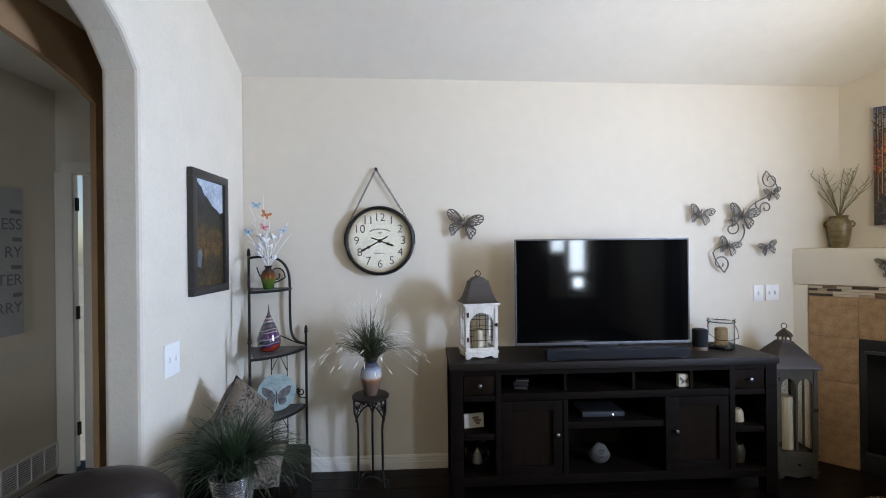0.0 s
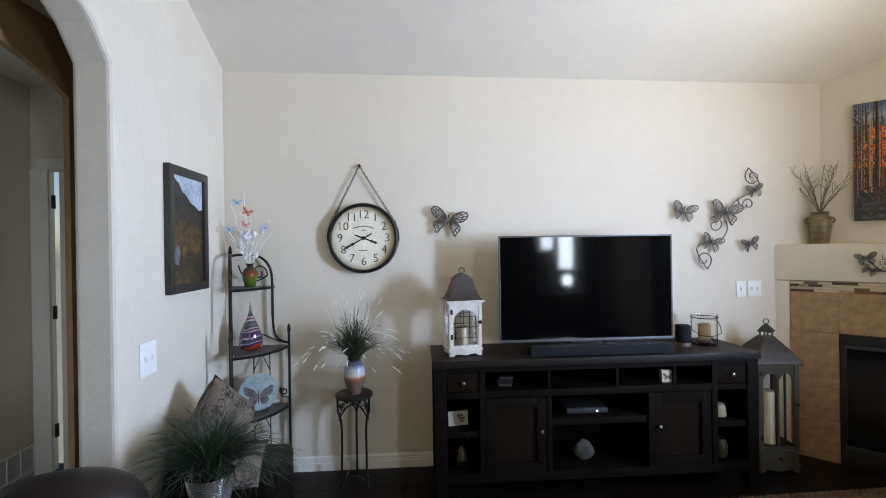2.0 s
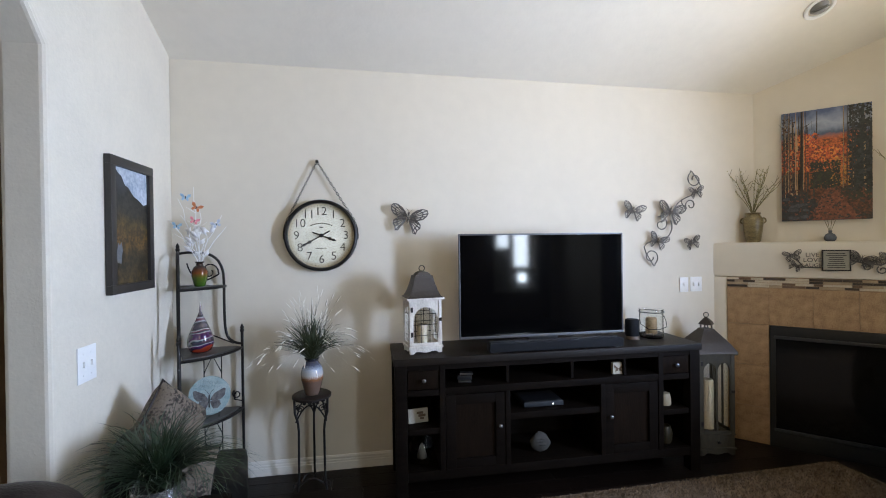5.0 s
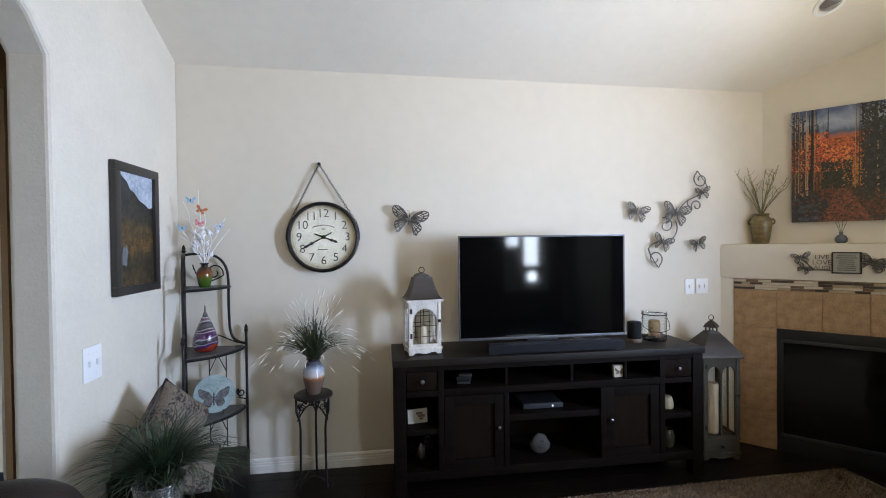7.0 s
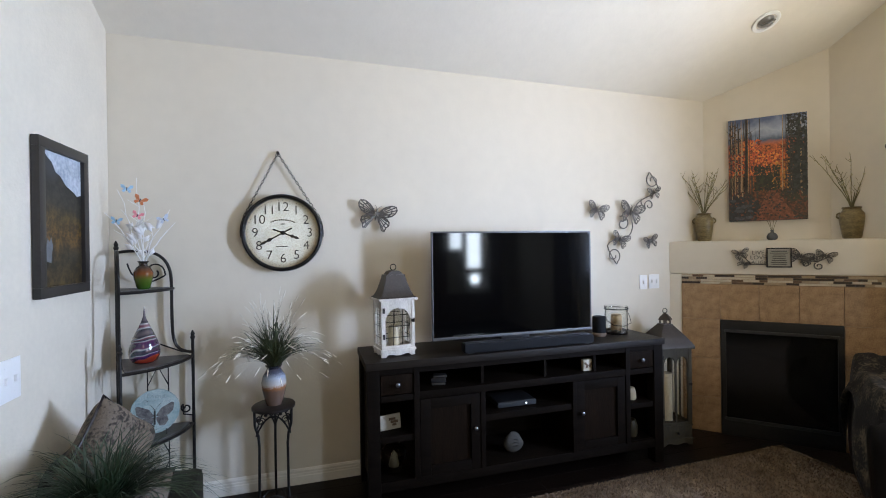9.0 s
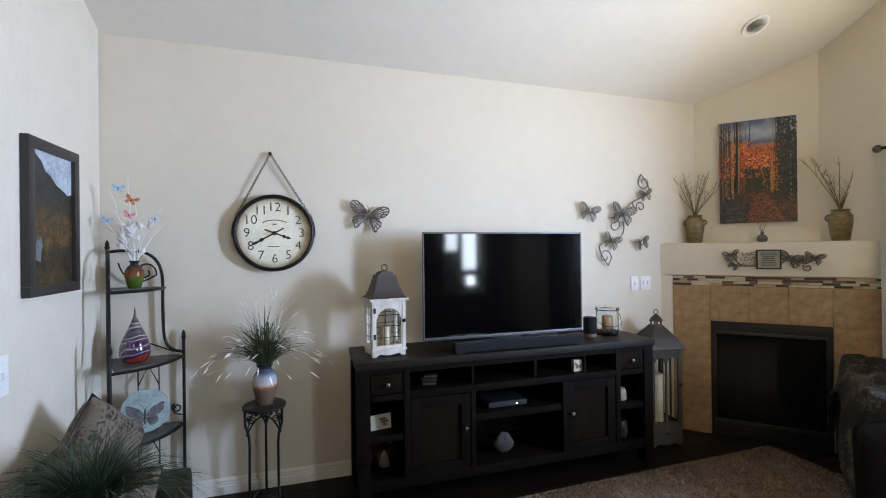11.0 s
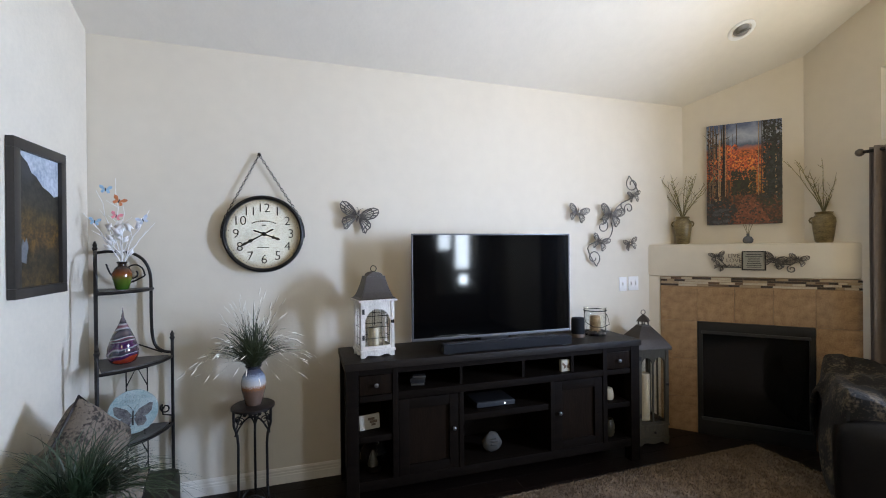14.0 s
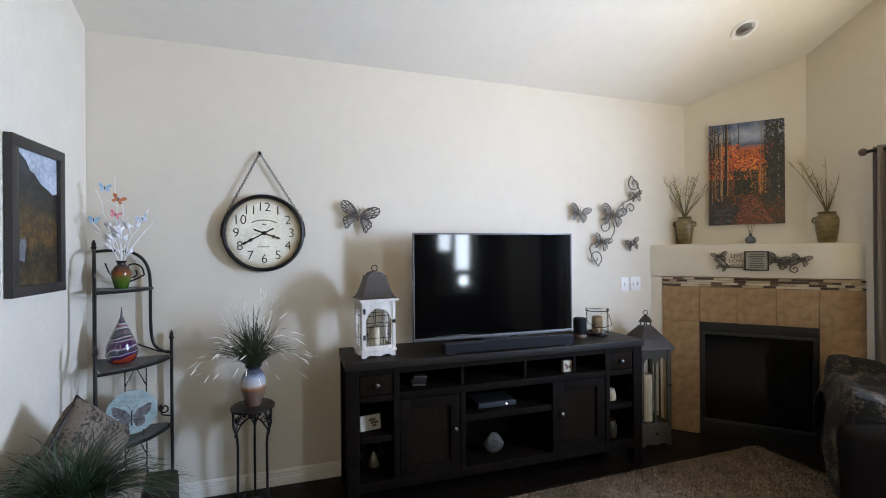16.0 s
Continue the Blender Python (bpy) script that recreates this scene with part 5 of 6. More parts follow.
for pts in ([(-0.235, -0.01, 0.02), (-0.20, -0.01, -0.01), (-0.17, -0.01, -0.05), (-0.08, -0.01, -0.05)], spiral(0.15, -0.045, 0.008, 0.026, 90, 1.2, y=-0.01), spiral(0.225, -0.06, 0.008, 0.028, 200, -1.2, y=-0.01), [(0.07, -0.01, 0.0), (0.15, -0.01, -0.02), (0.22, -0.01, -0.03), (0.27, -0.01, 0.0)]):
    bm = B()
    tube(bm, pts, 0.004)
    part("scroll", bm, PEWTER, pq)

# recessed ceiling light
cx, cy = 4.05, -0.67
nrm = Vector((-(HR - H) / W, SLOPE, 1)).normalized()
sp = thing("recessed_light", Matrix.Translation((cx, cy, ceil_z(cx, cy))) @ Vector((0, 0, 1)).rotation_difference(nrm).to_matrix().to_4x4(), "white recessed ceiling spotlight, switched off", "ceiling light")
bm = B()
lathe(bm, [(0.085, -0.001), (0.085, -0.008), (0.075, -0.012), (0.062, -0.008), (0.062, -0.001)], 32)
bmesh.ops.delete(bm, geom=[f for f in bm.faces if len(f.verts) > 10], context="FACES")
part("trim_ring", bm, WHITEPLASTIC, sp)
bm = B()
bmesh.ops.create_uvsphere(bm, u_segments=20, v_segments=12, radius=0.057)
p = part("lamp_eyeball", bm, mat("grey_reflector", (0.30, 0.29, 0.27), 0.35, 0.3), sp)
p.matrix_local = pose(0, 0, 0.024)
bm = B()
lathe(bm, [(0.045, 0), (0.045, -0.006)], 20)
p = part("lamp_face", bm, mat("lamp_lens", (0.16, 0.155, 0.15), 0.3), sp)
p.matrix_local = pose(-0.018, -0.016, -0.030, 28, -30, 0)

# ---- curtain by the window ----
rod = thing("curtain_rod", pose(RX - 0.085, -1.00, 2.085), "dark metal curtain rod with a ball finial", "curtain rod")
bm = B()
tube(bm, [(0, 0.0, 0), (0, -3.0, 0)], 0.011, 10)
part("pole", bm, IRON, rod)
bm = B()
bmesh.ops.create_uvsphere(bm, u_segments=14, v_segments=8, radius=0.026)
bmesh.ops.translate(bm, verts=bm.verts, vec=(0, 0.022, 0))
part("finial", bm, PEWTER, rod)
bm = B()
box(bm, -0.006, 0.085, -0.06, -0.045, -0.01, 0.01)
box(bm, 0.075, 0.085, -0.07, -0.035, -0.03, 0.03)
part("bracket", bm, IRON, rod)
for y0, y1 in ((-1.03, -1.42), (-3.45, -3.85)):
    bm = B()
    n = 44
    cols = []
    for i in range(n + 1):
        f = i / n
        y = y0 + (y1 - y0) * f
        x = RX - 0.085 + 0.034 * math.sin(f * 6.5 * 2 * math.pi) + 0.006 * math.sin(f * 31)
        cols.append([bm.verts.new((x * 1.0 + 0.006 * math.sin(3 * z + 9 * f), y, z)) for z in (0.02, 0.5, 1.0, 1.5, 1.9, 2.05, 2.11)])
    for a, b in zip(cols, cols[1:]):
        for k in range(6):
            bm.faces.new((a[k], b[k], b[k + 1], a[k + 1]))
    c = solid("curtain", bm, CURTAIN, "taupe pleated curtain panel hanging from the rod", "curtain", smooth=True, group="curtains at the window")
    so = c.modifiers.new("thick", "SOLIDIFY")
    so.thickness = 0.004

# ---- rug ----
RUG = Matrix.Translation((4.25, -0.58, 0.0)) @ pose(0, 0, 0, 0, 0, 1.5)
rg = thing("shag_rug", RUG, "large taupe-brown shag rug on the dark floor", "rug")
RL, RWD = 2.45, 3.2
bm = B()
nx, ny = 70, 60
grid = [[bm.verts.new((-RL * i / nx, -RWD * j / ny, 0.016 + 0.006 * noise.noise(Vector((i * 0.6, j * 0.6, 0))))) for j in range(ny + 1)] for i in range(nx + 1)]
for i in range(nx):
    for j in range(ny):
        bm.faces.new((grid[i][j], grid[i][j + 1], grid[i + 1][j + 1], grid[i + 1][j]))
part("backing", bm, SHAG, rg)
rr = random.Random(3)
vs, fs = [], []
for i in range(60000):
    x, y = -RL * rr.random() - 0.0, -(rr.random() ** 1.6) * 2.2
    if i % 12 == 0:
        x = -RL * rr.random() if i % 24 else -0.01 * rr.random()
        y = -0.01 * rr.random() if i % 24 else -2.2 * rr.random()
    h, w = rr.uniform(0.012, 0.022), rr.uniform(0.002, 0.004)
    a = rr.uniform(0, 6.283)
    lx, ly = rr.uniform(-0.016, 0.016), rr.uniform(-0.016, 0.016)
    dx, dy = w * math.cos(a), w * math.sin(a)
    k = len(vs)
    vs += [(x - dx, y - dy, 0.008), (x + dx, y + dy, 0.008), (x + lx + dx * 0.7, y + ly + dy * 0.7, 0.008 + h), (x + lx - dx * 0.7, y + ly - dy * 0.7, 0.008 + h)]
    fs.append((k, k + 1, k + 2, k + 3))
me = bpy.data.meshes.new("pile")
me.from_pydata(vs, [], fs)
PILE = SHAG.copy()
PILE.name = "shag_pile"
nt = PILE.node_tree
gi = nt.nodes.new("ShaderNodeNewGeometry")
hs = nt.nodes.new("ShaderNodeHueSaturation")
mr = nt.nodes.new("ShaderNodeMapRange")
mr.inputs["To Min"].default_value, mr.inputs["To Max"].default_value = 0.6, 1.4
nt.links.new(gi.outputs["Random Per Island"], mr.inputs["Value"])
nt.links.new(mr.outputs["Result"], hs.inputs["Value"])
sock = nt.nodes["Principled BSDF"].inputs["Base Color"]
nt.links.new(sock.links[0].from_socket, hs.inputs["Color"])
nt.links.new(hs.outputs["Color"], sock)
me.materials.append(PILE)
pile = tagged(new("shag_fibre", me), kind="stuff")
pile.parent = rg


def pillowy(bm, hx, hy, hz, n=12, p=2.6, wob=0.0, seed=0.0):
    """A cushion: a cube swelled towards a rounded block."""
    g = bmesh.ops.create_cube(bm, size=2.0)
    bmesh.ops.subdivide_edges(bm, edges=list({e for v in g["verts"] for e in v.link_edges}), cuts=n, use_grid_fill=True)
    for v in bm.verts:
        c = v.co
        nrm = (abs(c.x) ** p + abs(c.y) ** p + abs(c.z) ** p) ** (1 / p)
        k = 1.0 / nrm
        q = Vector((c.x * k * hx, c.y * k * hy, c.z * k * hz))
        if wob:
            q *= 1 + wob * noise.noise(Vector((c.x, c.y, c.z)) * 1.7 + Vector((seed, 0, 0)))
        v.co = q


# ---- chair with a plush throw, by the fireplace ----
ch = thing("armchair", pose(4.19, -1.45, 0, 0, 0, 38), "black armchair half covered by a plush throw", "armchair")
bm = B()
pillowy(bm, 0.36, 0.36, 0.20, 8, 6)
bmesh.ops.translate(bm, verts=bm.verts, vec=(0.06, -0.05, 0.21))
part("seat", bm, BLACKLEATHER, ch)
bm = B()
pillowy(bm, 0.16, 0.34, 0.29, 8, 5)
bmesh.ops.translate(bm, verts=bm.verts, vec=(-0.20, -0.03, 0.30))
part("arm", bm, BLACKLEATHER, ch)
bm = B()
pillowy(bm, 0.14, 0.34, 0.30, 8, 5)
bmesh.ops.translate(bm, verts=bm.verts, vec=(0.36, -0.03, 0.31))
part("arm", bm, BLACKLEATHER, ch)
bm = B()
pillowy(bm, 0.34, 0.12, 0.46, 8, 4)
bmesh.ops.translate(bm, verts=bm.verts, vec=(0.08, -0.34, 0.50))
part("backrest", bm, BLACKLEATHER, ch)
th = thing("throw_blanket", pose(4.19, -1.45, 0, 0, 0, 38), "dark mottled plush throw draped over the armchair", "blanket")
bm = B()
n, mth = 48, 34
gridv = []
for i in range(n + 1):
    col = []
    for j in range(mth + 1):
        s, t = i / n, j / mth
        x = -0.42 + 1.0 * s
        y = 0.42 - 0.86 * t
        edge = min(s, 1 - s, t, 1 - t)
        z = 0.665 + 0.03 * math.sin(9 * t + 5 * s) * 0.6 + 0.05 * noise.noise(Vector((s * 4.6, t * 3.3, 2.0)))
        fall = max(0.0, 0.15 - s) / 0.15
        ffall = max(0.0, 0.20 - t) / 0.20
        z -= 0.58 * fall ** 1.4 * (0.75 + 0.25 * math.sin(7 * t)) + 0.58 * ffall ** 1.4 * (0.6 + 0.4 * math.sin(6 * s + 1))
        x += 0.17 * fall ** 0.9 + 0.02 * math.sin(16 * t) * fall
        y -= 0.10 * ffall ** 0.8 + 0.02 * math.sin(14 * s) * ffall
        z += 0.035 * noise.noise(Vector((s * 5, t * 17, 0))) + 0.06 * t
        col.append(bm.verts.new((x, y, z)))
    gridv.append(col)
for i in range(n):
    for j in range(mth):
        bm.faces.new((gridv[i][j], gridv[i][j + 1], gridv[i + 1][j + 1], gridv[i + 1][j]))
c = part("cloth", bm, THROW, th)
so = c.modifiers.new("thick", "SOLIDIFY")
so.thickness = 0.018
so.offset = 1.0
sb = c.modifiers.new("soft", "SUBSURF")
sb.levels = sb.render_levels = 1

# ---- corner shelf ----
SX, SY = 0.03, -0.03
sh = thing("corner_shelf", pose(SX, SY, 0), "black wrought-iron corner shelf with three slate tiers", "shelf unit")
SLATE = mat("grey_slate", (0.075, 0.072, 0.068), 0.5, vary=0.35, scale=12, bump=0.3, bump_scale=40)
AL = radians(69)
CA, SA = math.cos(AL), math.sin(AL)
TIERS = ((1.262, 0.275), (0.868, 0.37), (0.480, 0.37), (0.10, 0.37))
for z, r in TIERS:
    bm = B()
    pts = [(0.015, -0.015)] + [(0.015 + (r - 0.02) * math.cos(radians(a)), -0.015 - (r - 0.02) * math.sin(radians(a))) for a in range(0, 70, 6)]
    prism(bm, pts, -0.012, "z", z)
    t = part("tier", bm, SLATE, sh, "grey mottled slate tier", smooth=False)
    bm = B()
    tube(bm, [(0.012 + r * math.cos(radians(a)), -0.012 - r * math.sin(radians(a)), z - 0.010) for a in range(-2, 72, 5)], 0.009, 6)
    tube(bm, [(0.01, -0.01, z - 0.012), (0.01 + r, -0.01, z - 0.012)], 0.006, 6)
    tube(bm, [(0.01, -0.01, z - 0.012), (0.01 + r * CA, -0.01 - r * SA, z - 0.012)], 0.006, 6)
    part("tier_rim", bm, IRON, t)
legs = [
    [(0.012, -0.012, 0.0), (0.012, -0.012, 1.475)],
    [(0.385, -0.012, 0.0), (0.385, -0.012, 0.955)],
    [(0.012 + 0.373 * CA, -0.012 - 0.373 * SA, 0.0), (0.012 + 0.373 * CA, -0.012 - 0.373 * SA, 0.955)],
]
for pts in legs:
    bm = B()
    tube(bm, pts, 0.0085, 8)
    lathe(bm, [(0.010, 0), (0.014, 0.012), (0.009, 0.022), (0.012, 0.03), (0.003, 0.052)], 10, at=pts[-1])
    part("upright", bm, IRON, sh)
for ax in (0, 1):
    def q(u, z):
        u *= 0.945
        return (0.012 + u, -0.012, z) if ax == 0 else (0.012 + u * CA, -0.012 - u * SA, z)
    bm = B()
    curve = [q(0.395, 0.880), q(0.345, 0.892), q(0.308, 0.922), q(0.292, 0.97), q(0.286, 1.04), q(0.284, 1.15), q(0.284, 1.30), q(0.274, 1.365), q(0.246, 1.418), q(0.20, 1.452), q(0.14, 1.466), q(0.06, 1.468), q(0.0, 1.460)]
    tube(bm, smooth(curve, 4), 0.0085, 7)
    part("side_bow", bm, IRON, sh)
    bm = B()
    tube(bm, smooth([q(x, z) for x, _, z in spiral(0.195, 1.345, 0.016, 0.060, 40, -1.25, 30)][:-2] + [q(0.165, 1.288), q(0.12, 1.30), q(0.075, 1.345), q(0.055, 1.40)], 2), 0.0045, 6)
    part("scroll", bm, IRON, sh)
    for z0, z1 in ((0.49, 0.862), (0.11, 0.474)):
        bm = B()
        for u in (0.15, 0.26):
            tube(bm, [q(u, z0), q(u, z1)], 0.0035, 5)
        tube(bm, [q(0.15, z1 - 0.16), q(0.205, z1 - 0.05), q(0.26, z1 - 0.16)], 0.0035, 5)
        tube(bm, [q(0.205, z1 - 0.05), q(0.205, z1)], 0.0035, 5)
        tube(bm, [q(0.15, z0 + 0.16), q(0.205, z0 + 0.05), q(0.26, z0 + 0.16)], 0.0035, 5)
        part("back_grille", bm, IRON, sh)
    bm = B()
    tube(bm, [q(x, z) for x, _, z in spiral(0.355, 0.56, 0.008, 0.030, 200, -1.2)] + [q(0.34, 0.525), q(0.39, 0.515)], 0.0045, 6)
    part("scroll", bm, IRON, sh)
    bm = B()
    tube(bm, [q(0.20, 0.945), q(0.27, 0.915), q(0.34, 0.885)], 0.0045, 6)
    part("brace", bm, IRON, sh)

# top tier: small vase with white twigs and butterflies
v = thing("butterfly_twig_vase", pose(0.205, -0.145, 1.262), "small green-brown vase of white twigs with paper butterflies", "vase")
bm = B()
lathe(bm, [(0.026, 0), (0.032, 0.008), (0.045, 0.06), (0.046, 0.09), (0.034, 0.115), (0.020, 0.128), (0.019, 0.138), (0.028, 0.15), (0.024, 0.151), (0.017, 0.14)], 28)
vm = mat("green_brown_glaze", (0.03, 0.05, 0.008), 0.12, vary=0.3, scale=6)
nt = vm.node_tree
co = nt.nodes.new("ShaderNodeTexCoord")
sz = nt.nodes.new("ShaderNodeSeparateXYZ")
nt.links.new(co.outputs["Object"], sz.inputs[0])
mr = nt.nodes.new("ShaderNodeMapRange")
mr.inputs["From Max"].default_value = 0.15
nt.links.new(sz.outputs["Z"], mr.inputs["Value"])
rp = nt.nodes.new("ShaderNodeValToRGB")
rp.color_ramp.elements[0].color, rp.color_ramp.elements[1].color = (0.028, 0.085, 0.010, 1), (0.012, 0.010, 0.008, 1)
for pz, c in ((0.35, (0.07, 0.10, 0.012)), (0.55, (0.16, 0.045, 0.010)), (0.78, (0.035, 0.018, 0.012))):
    rp.color_ramp.elements.new(pz).color = (*c, 1)
nt.links.new(mr.outputs["Result"], rp.inputs["Fac"])
nt.links.new(rp.outputs["Color"], nt.nodes["Principled BSDF"].inputs["Base Color"])
part("pot", bm, vm, v)
rr = random.Random(9)
stems = [(-0.155, 0.41), (-0.10, 0.53), (-0.02, 0.60), (0.02, 0.47), (0.14, 0.43), (0.17, 0.36), (-0.12, 0.36), (0.05, 0.30), (-0.05, 0.33)]
for dx, dz in stems:
    bm = B()
    pts = [Vector((0, 0, 0.13))]
    for k in range(1, 7):
        f = k / 6
        pts.append(Vector((dx * f ** 1.2 + rr.uniform(-0.008, 0.008), rr.uniform(-0.012, 0.012) - 0.03 * f, 0.13 + (dz - 0.13) * f)))
    tube(bm, pts, 0.0032, 5, 0.0015)
    for k in (2, 3, 4):
        tube(bm, [pts[k], pts[k] + Vector((rr.uniform(-0.05, 0.05), rr.uniform(-0.02, 0.02), 0.035))], 0.0022, 4, 0.001)
    part("white_twig", bm, TWIGWHITE, v)
PAPER = mat("white_paper_leaf", (0.82, 0.81, 0.80), 0.6, vary=0.05)
for i in range(22):
    bm = B()
    a = rr.uniform(0, 6.28)
    c = Vector((rr.uniform(-0.06, 0.07), rr.uniform(-0.05, 0.02), rr.uniform(0.15, 0.34)))
    d = Vector((math.cos(a), 0.2, 0.5 + rr.random())).normalized()
    s = d.cross(Vector((0, 1, 0.2))).normalized()
    ln = rr.uniform(0.045, 0.075)
    p = [bm.verts.new(c), bm.verts.new(c + d * ln * 0.5 + s * 0.014), bm.verts.new(c + d * ln), bm.verts.new(c + d * ln * 0.5 - s * 0.014)]
    bm.faces.new((p[0], p[1], p[2]))
    bm.faces.new((p[0], p[2], p[3]))
    lf = part("leaf", bm, PAPER, v)
    so = lf.modifiers.new("thick", "SOLIDIFY")
    so.thickness = 0.001
for x, z, s, c, ti in ((-0.055, 0.535, 0.028, (0.30, 0.47, 0.60), 5), (0.005, 0.475, 0.032, (0.52, 0.17, 0.06), 25), (-0.008, 0.395, 0.027, (0.75, 0.25, 0.28), 20), (0.115, 0.375, 0.029, (0.42, 0.46, 0.53), -25), (-0.105, 0.365, 0.026, (0.30, 0.30, 0.26), 10)):
    bm = B()
    for sx in (-1, 1):
        prism(bm, [(0, 0), (sx * 0.5 * s, 0.75 * s), (sx * s, 0.8 * s), (sx * 0.95 * s, 0.3 * s), (sx * 0.5 * s, 0)], 0.0012, "y", 0)
        prism(bm, [(0, 0), (sx * 0.55 * s, -0.05 * s), (sx * 0.75 * s, -0.45 * s), (sx * 0.4 * s, -0.7 * s), (sx * 0.1 * s, -0.25 * s)], 0.0012, "y", 0)
    b = part("paper_butterfly", bm, mat("paper_%d" % int(c[0] * 1000), c, 0.6, vary=0.35, scale=60), v, smooth=False)
    b.matrix_local = pose(x, -0.05, z, 15, ti, 20)
    bm = B()
    tube(bm, [(0, -0.002, -0.3 * s), (0, -0.003, 0.35 * s)], 0.08 * s, 5)
    part("body", bm, INK, b)

# middle tier: swirled glass teardrop
g = thing("glass_teardrop", pose(0.215, -0.175, 0.868), "swirled purple and orange art-glass teardrop", "ornament")
bm = B()
lathe(bm, [(0.042, 0), (0.060, 0.012), (0.073, 0.045), (0.070, 0.085), (0.054, 0.135), (0.034, 0.18), (0.018, 0.215), (0.007, 0.245), (0.004, 0.275), (0.001, 0.300)], 36)
SW = bpy.data.materials.new("swirled_art_glass")
SW.use_nodes = True
nt = SW.node_tree
co = nt.nodes.new("ShaderNodeTexCoord")
wv = nt.nodes.new("ShaderNodeTexWave")
wv.wave_type, wv.bands_direction = "BANDS", "Z"
wv.inputs["Scale"].default_value, wv.inputs["Distortion"].default_value, wv.inputs["Detail"].default_value, wv.inputs["Detail Scale"].default_value = 4.0, 6.0, 2.0, 1.0
mp = nt.nodes.new("ShaderNodeMapping")
mp.inputs["Rotation"].default_value = (0.5, 0.35, 0)
nt.links.new(co.outputs["Object"], mp.inputs["Vector"])
nt.links.new(mp.outputs["Vector"], wv.inputs["Vector"])
sx_ = nt.nodes.new("ShaderNodeSeparateXYZ")
nt.links.new(co.outputs["Object"], sx_.inputs[0])
ma = nt.nodes.new("ShaderNodeMath")
ma.operation = "MULTIPLY_ADD"
ma.inputs[1].default_value = 2.9
nt.links.new(sx_.outputs["Z"], ma.inputs[0])
mb = nt.nodes.new("ShaderNodeMath")
mb.operation = "MULTIPLY"
mb.inputs[1].default_value = 0.32
nt.links.new(wv.outputs["Fac"], mb.inputs[0])
nt.links.new(mb.outputs[0], ma.inputs[2])
rp = nt.nodes.new("ShaderNodeValToRGB")
cols = [(0.0, (0.16, 0.012, 0.006)), (0.18, (0.26, 0.035, 0.012)), (0.27, (0.012, 0.008, 0.05)), (0.38, (0.07, 0.012, 0.06)), (0.43, (0.30, 0.29, 0.31)), (0.47, (0.010, 0.030, 0.045)), (0.58, (0.12, 0.03, 0.05)), (0.63, (0.34, 0.34, 0.36)), (0.68, (0.012, 0.016, 0.03)), (0.82, (0.10, 0.08, 0.09))]
rp.color_ramp.elements[0].position, rp.color_ramp.elements[0].color = cols[0][0], (*cols[0][1], 1)
rp.color_ramp.elements[1].position, rp.color_ramp.elements[1].color = cols[-1][0], (*cols[-1][1], 1)
for pz, c in cols[1:-1]:
    rp.color_ramp.elements.new(pz).color = (*c, 1)
nt.links.new(ma.outputs[0], rp.inputs["Fac"])
b = nt.nodes["Principled BSDF"]
nt.links.new(rp.outputs["Color"], b.inputs["Base Color"])
b.inputs["Roughness"].default_value, b.inputs["Coat Weight"].default_value = 0.06, 1.0
part("body", bm, SW, g)

# lower tier: butterfly stone on a stand
st = thing("butterfly_plaque", pose(0.265, -0.20, 0.480, -8, 0, 12) @ Matrix.Scale(0.91, 4), "round pale teal stone plaque with a dark butterfly", "plaque")
bm = B()
R2 = 0.125
pts = []
for i in range(48):
    a = 2 * math.pi * i / 48
    r = R2 * (1 + 0.03 * noise.noise(Vector((math.cos(a) * 2, math.sin(a) * 2, 3))))
    pts.append((r * math.cos(a), 0.135 + r * math.sin(a)))
prism(bm, pts, 0.028, "y", 0.0)
bmesh.ops.bevel(bm, geom=[e for e in bm.edges if abs(e.verts[0].co.y - e.verts[1].co.y) < 1e-6], offset=0.006, segments=2, affect="EDGES")
part("stone", bm, mat("teal_wash_stone", (0.44, 0.50, 0.48), 0.7, vary=0.2, scale=14, bump=0.5, bump_scale=50, second=(0.17, 0.27, 0.27), detail=8), st)
DKW = mat("dark_wing_print", (0.030, 0.028, 0.030), 0.7, vary=0.6, scale=30, second=(0.20, 0.19, 0.18))
ENGRAVE = mat("faint_engraving", (0.15, 0.18, 0.18), 0.8, vary=0.4, scale=60)
for sx in (-1, 1):
    bm = B()
    prism(bm, [(0.004 * sx, 0.11), (0.03 * sx, 0.15), (0.085 * sx, 0.178), (0.098 * sx, 0.172), (0.092 * sx, 0.13), (0.07 * sx, 0.107), (0.02 * sx, 0.10)], -0.0015, "y", -0.0005)
    w = part("wing", bm, DKW, st, smooth=False)
    bm = B()
    prism(bm, [(0.004 * sx, 0.10), (0.06 * sx, 0.104), (0.068 * sx, 0.075), (0.05 * sx, 0.05), (0.022 * sx, 0.05), (0.008 * sx, 0.08)], -0.0012, "y", -0.0004)
    part("wing", bm, DKW, st, smooth=False)
bm = B()
tube(bm, [(0, -0.002, 0.06), (0, -0.003, 0.10), (0, -0.002, 0.14)], 0.004, 6)
for sx in (-1, 1):
    tube(bm, [(0, -0.001, 0.14), (0.012 * sx, -0.001, 0.16), (0.028 * sx, -0.001, 0.178)], 0.001, 4)
part("butterfly_body", bm, INK, st)
for wd, z, s in (("Friends", 0.222, 0.036), ("gather here", 0.196, 0.030)):
    w = part("lettering", text_bm(wd, s, 0.0006, thin=0.0008), ENGRAVE, st, "faint engraved words", smooth=False)
    w.matrix_local = pose(0.012, -0.0012, z, 0, 8, 0)
bm = B()
